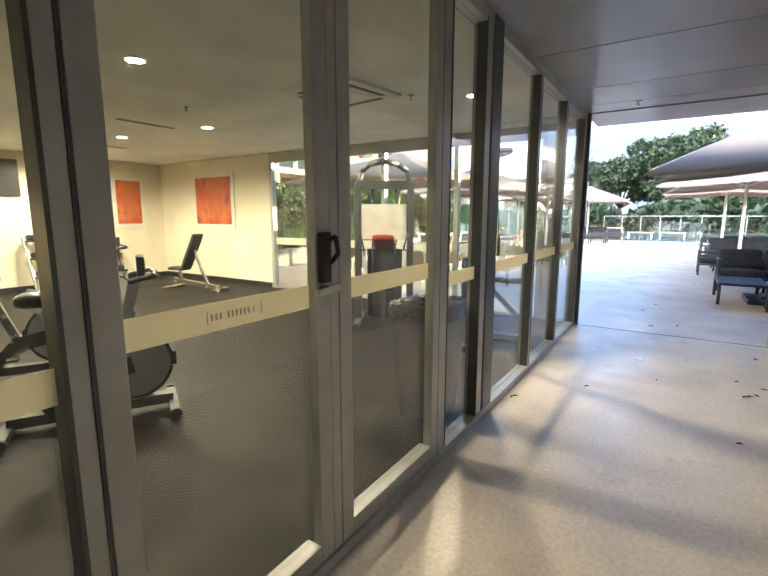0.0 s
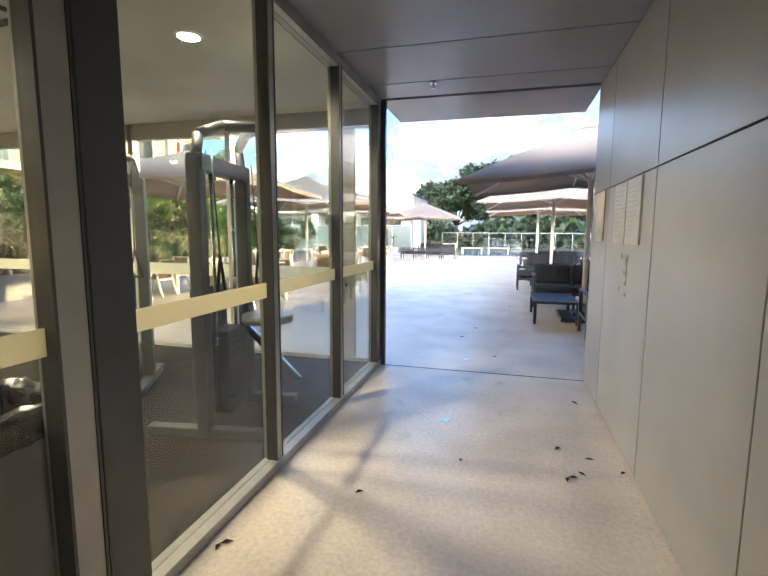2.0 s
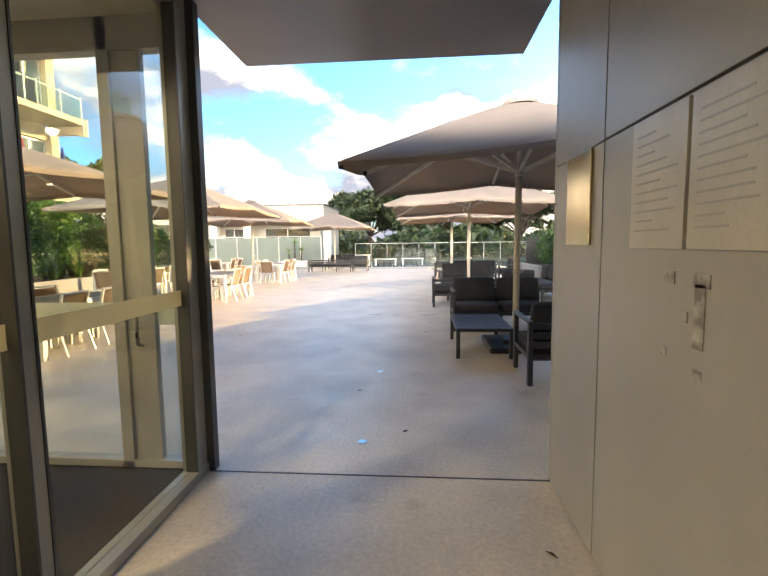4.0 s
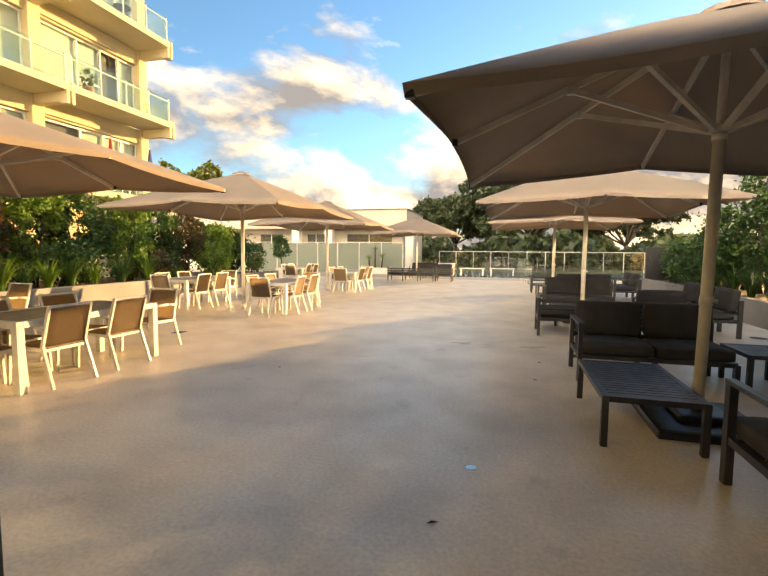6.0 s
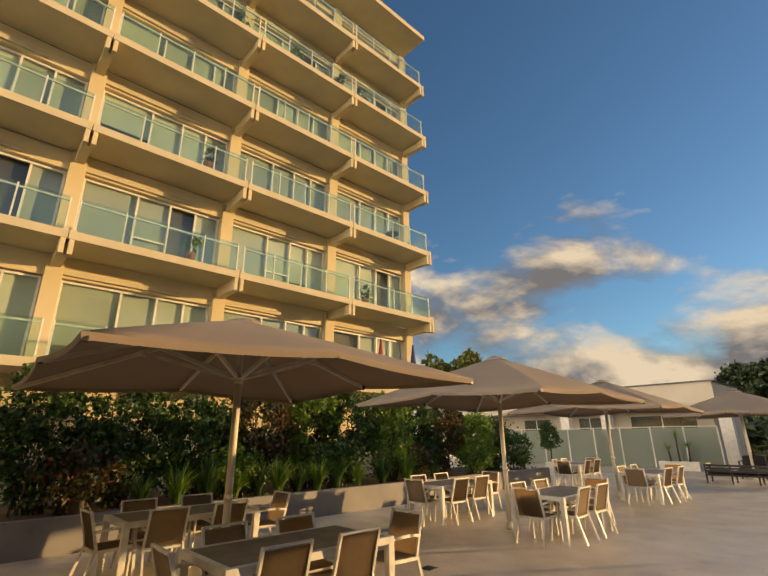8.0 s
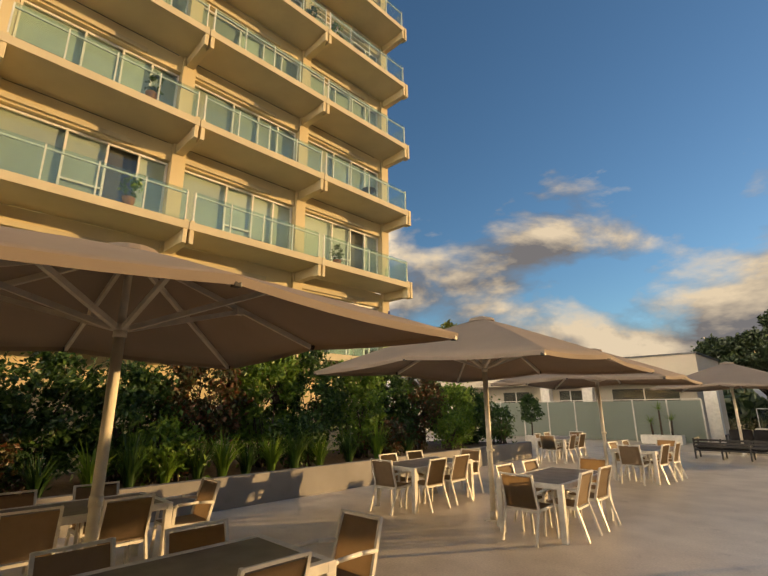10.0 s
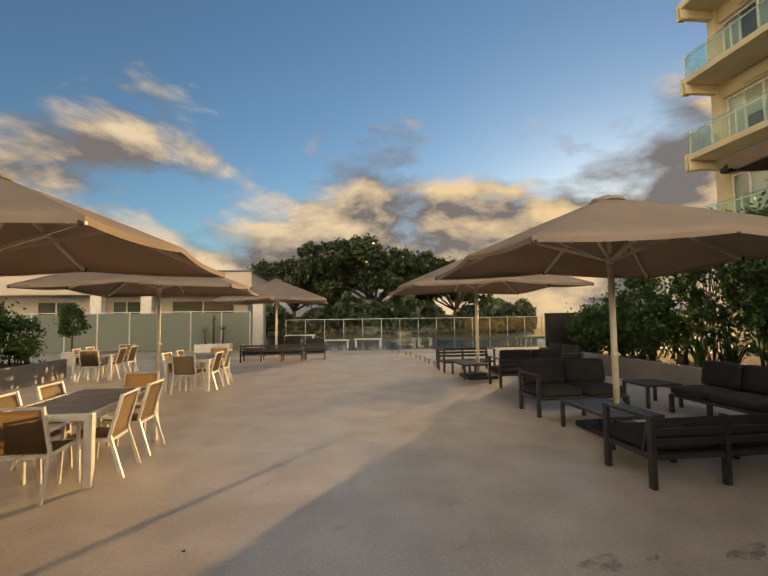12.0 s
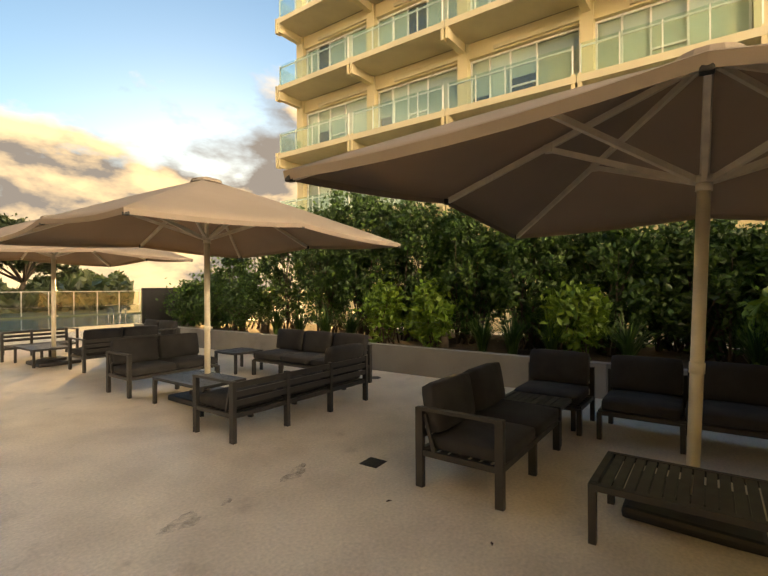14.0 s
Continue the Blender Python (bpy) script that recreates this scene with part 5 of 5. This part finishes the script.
def cable_machine(m, red=False):
    c = thing("cable_machine", "tall grey cable training machine" + (" with a red pad" if red else " with a weight stack"), "gym machine", "gym machines", m)
    for y in (-0.38, 0.38):
        part("upright", bx(-0.05, 0.05, y - 0.05, y + 0.05, 0, 2.05, bev=0.012), ALU_DARK, c)
        part("foot", bx(-0.45, 0.45, y - 0.045, y + 0.045, 0, 0.08, bev=0.012), ALU_DARK, c)
        bm = B()
        pipe(bm, [(0, y, 2.0), (0, y * 0.85, 2.22), (0.12, y * 0.5, 2.30), (0.3, 0, 2.32)], 0.04)
        part("top_bow", bm, ALU_DARK, c)
        g = part("guide_rod", rod(B(), (0.0, y * 0.45, 0.1), (0.0, y * 0.45, 2.0), 0.014), STEEL, c)
        h = part("cable", rod(B(), (0.14, y * 0.9, 1.35), (0.1, y * 0.9, 2.1), 0.006, n=6), BLACK, c)
        bm = B()
        pipe(bm, [(0.14, y * 0.9 - 0.06, 1.1), (0.14, y * 0.9, 1.35), (0.14, y * 0.9 + 0.06, 1.1), (0.14, y * 0.9 - 0.06, 1.1)], 0.012)
        part("grip", bm, BLACK, h, "black strap handle")
    for k in range(12):
        part("weight_plate", bx(-0.09, 0.09, -0.16, 0.16, 0.10 + k * 0.055, 0.15 + k * 0.055, bev=0.004), BLACK, c)
    part("shroud", bx(-0.16, -0.12, -0.26, 0.26, 0.08, 1.1, bev=0.01), ALU_DARK, c, "grey weight guard")
    part("crossbeam", bx(-0.06, 0.06, -0.4, 0.4, 1.96, 2.08, bev=0.01), ALU_DARK, c)
    if red:
        part("pad", cushion(0.1, 0.7, -0.16, 0.16, 0.98, 1.08), REDM, c, "red vinyl pad").matrix_basis = pose(0, 0, 0.1, 0, -18, 0)
        part("pad_post", bar(B(), (0.4, 0, 0.05), (0.4, 0, 1.1), 0.06, 0.06), ALU_DARK, c)
        part("notice", bx(0.051, 0.055, -0.32, 0.32, 1.25, 1.75), WHITE, c, "pale notice sheet")
    else:
        part("arm", bar(B(), (0.0, 0.3, 0.75), (0.5, 0.3, 0.25), 0.05, 0.06), STEEL, c)
        part("seat_ring", rod(B(), (0.35, 0.0, 0.82), (0.35, 0.0, 0.88), 0.2, n=20), GREYP, c, "grey shelf")


dumbbell_rack()
bench()
cable_machine(pose(-1.98, 5.25, 0.012, 0, 0, 8))
cable_machine(pose(-3.6, 5.6, 0.012, 0, 0, -60), True)


# ---- small things on the terrace ----
def floor_bits():
    DRAIN = material("drain_metal", (0.05, 0.05, 0.05), 0.5, metal=0.5, scale=8, fine=120, bump=0.2)
    for x, y, s in ((0.97, 13.39, 0.10), (-5.72, 13.26, 0.10)):
        d = thing("floor_drain", "dark square metal floor drain", "drain", "floor drains", pose(x, y, 0, 0, 0, 3))
        part("frame", bx(-s, s, -s, s, 0, 0.005, bev=0.002), DRAIN, d)
        for k in range(6):
            q = -s + 0.03 + k * (2 * s - 0.06) / 6
            part("slot", bx(-s + 0.03, s - 0.03, q, q + 0.012, 0.005, 0.007), BLACK, d)
    disc = mesh_of(rod(B(), (0, 0, 0), (0, 0, 0.004), 0.035, n=20), "floor_stud", STEEL)
    for x, y in ((-0.245, 5.685), (-0.25, 9.51), (-0.22, 7.6)):
        o = new("floor_stud", disc)
        o.matrix_basis = pose(x, y, 0)
        tagged(o, "small round steel stud in the concrete", "stud", "floor studs")
    cover = mesh_of(rod(B(), (0, 0, 0), (0, 0, 0.005), 0.13, n=24), "access_cover", DRAIN)
    o = new("access_cover", cover)
    o.matrix_basis = pose(4.3, 15.9, 0)
    tagged(o, "round dark access cover in the floor", "cover")
    STAIN = material("damp_stain", (0.30, 0.235, 0.17), 0.5, alt=(0.42, 0.35, 0.27), scale=7, mix=0.5, fine=60, bump=0.2)
    fade(STAIN, 9.0)
    q = random.Random(17)
    for x, y, a, w, h in ((0.36, 13.83, 20, 0.20, 0.07), (-0.73, 13.84, 10, 0.16, 0.09), (-0.34, 13.86, 35, 0.07, 0.03)):
        bm = B()
        ring = []
        for k in range(28):
            t = 2 * math.pi * k / 28
            f = 1 + 0.22 * math.sin(3 * t + x) + q.uniform(-0.15, 0.15)
            ring.append(bm.verts.new((w * f * math.cos(t), h * f * math.sin(t), 0.002)))
        bm.faces.new(ring)
        single("floor_stain", bm, STAIN, "dark brown damp stain on the concrete", "stain", "floor stains", m=pose(x, y, 0, 0, 0, a))
    r = random.Random(9)
    DEAD = material("dead_leaf", (0.06, 0.03, 0.018), 0.8, alt=(0.03, 0.018, 0.012), scale=20, fine=120, bump=0.3)
    spots = [(0.604, 5.41), (0.80, 5.30), (0.66, 5.02), (0.72, 5.08), (0.62, 4.98), (0.98, 5.16), (0.5, 3.9), (0.72, 3.75), (-0.05, 5.05), (-1.1, 3.9), (-1.12, 3.86), (0.95, 3.2), (0.85, 6.4), (-2.81, 11.56), (-0.4, 8.8), (-3.6, 14.4), (0.3, 11.9), (0.1, 7.8), (0.4, 12.8), (-0.6, 4.5)]
    for x, y in spots:
        bm = B()
        L, w = r.uniform(0.022, 0.04), r.uniform(0.010, 0.018)
        v = [bm.verts.new(p) for p in ((-L, 0, 0.004), (0, -w, 0.012), (L, 0, 0.008), (0, w, 0.014), (0, 0, 0.003))]
        for f in ((0, 1, 4), (1, 2, 4), (2, 3, 4), (3, 0, 4)):
            bm.faces.new([v[i] for i in f])
        bmesh.ops.solidify(bm, geom=bm.faces[:], thickness=0.002)
        single("fallen_leaf", bm, DEAD, "small dry curled leaf on the concrete", "leaf", "fallen leaves", m=pose(x, y, 0, 0, 0, r.uniform(0, 360)))


floor_bits()


def closed_parasol(x, y, z, mat, label):
    p = thing("closed_parasol", label, "parasol", "balcony parasols", pose(x, y, z))
    part("pole", rod(B(), (0, 0, 0), (0, 0, 2.15), 0.02), WHITE, p)
    bm = B()
    rod(bm, (0, 0, 0.95), (0, 0, 2.1), 0.17, 0.03, 10)
    part("canopy", bm, mat, p, "furled cloth")
    part("base", rod(B(), (0, 0, 0), (0, 0, 0.06), 0.2, n=14), BLACK, p)


closed_parasol(-15.0, 20.9, 3.66, REDM, "furled red parasol on a balcony")
closed_parasol(-15.0, 22.9, 3.66, material("blue_cloth", (0.04, 0.05, 0.16), 0.8, scale=8, fine=100), "furled blue and red parasol on a balcony")


def balcony_clutter():
    r = random.Random(21)
    for k in range(16):
        s_, bay = r.randrange(1, 5), r.randrange(2, 6)
        y = 23.75 - span * (6 - bay) + r.uniform(0.5, 4.2)
        z = 3.42 + 3.4 * s_ + 0.24
        x = -14.5 - r.uniform(0.25, 0.6)
        if k % 3 == 0:
            t = thing("balcony_table", "small round dark balcony table", "table", "balcony tables", pose(x - 0.3, y, z))
            part("top", rod(B(), (0, 0, 0.68), (0, 0, 0.71), 0.32, n=20), ALU_DARK, t)
            part("stem", rod(B(), (0, 0, 0), (0, 0, 0.68), 0.025), ALU_DARK, t)
        else:
            p = thing("potted_plant", "terracotta pot with a green plant on a balcony", "plant", "balcony plants", pose(x, y, z))
            part("pot", rod(B(), (0, 0, 0), (0, 0, 0.3), 0.12, 0.17, 14), POTM, p)
            q = np.random.default_rng(300 + k)
            pts, _ = clumps(q, 260, (0, 0, 0.62), (0.25, 0.25, 0.3), 9, 0.13)
            leaves("foliage", pts, q.uniform(0.04, 0.09, 260), LEAF_B if k % 2 else LEAF_A, p, seed=300 + k)


balcony_clutter()


def potted(x, y, kind):
    if kind == "tree":
        p = thing("potted_tree", "small round leafy tree in a pale square pot", "tree", "", pose(x, y, 0))
        part("pot", bx(-0.25, 0.25, -0.25, 0.25, 0, 0.5, bev=0.02), WHITE, p)
        part("trunk", rod(B(), (0, 0, 0.5), (0.03, 0, 1.4), 0.035, 0.025), BARK, p)
        q = np.random.default_rng(77)
        pts, _ = clumps(q, 2200, (0, 0, 1.75), (0.5, 0.5, 0.55), 26, 0.2)
        leaves("crown", pts, q.uniform(0.05, 0.1, 2200), LEAF_A, p, seed=78)
    else:
        p = thing("potted_yucca", "spiky potted yucca in front of the frosted fence", "plant", "", pose(x, y, 0))
        part("pot", bx(-0.9, 0.9, -0.3, 0.3, 0, 0.42, bev=0.02), WHITE, p, "pale long trough")
        for j, (sx, h) in enumerate(((0.0, 1.2), (0.45, 0.7), (-0.4, 0.6))):
            part("stem", rod(B(), (sx, 0, 0.42), (sx * 1.1, 0, 0.42 + h), 0.05, 0.04), BARK, p)
            q = np.random.default_rng(90 + j)
            V, F = [], []
            for k in range(60):
                d = q.normal(size=3)
                d[2] = abs(d[2]) * 0.8 - 0.15
                d /= np.linalg.norm(d)
                s = np.cross(d, (0, 0, 1.0))
                s /= np.linalg.norm(s)
                o = np.array([sx * 1.1, 0, 0.42 + h])
                i = len(V)
                V += [(o - s * 0.02).tolist(), (o + s * 0.02).tolist(), (o + d * 0.55 + (0, 0, -0.08)).tolist()]
                F.append((i, i + 1, i + 2))
            me = bpy.data.meshes.new("leaf_head")
            me.from_pydata(V, [], F)
            me.materials.append(LEAF_B)
            ob = new("leaf_head", me)
            ob.parent = p


potted(-12.6, 30.0, "tree")
potted(-8.6, 35.5, "yucca")
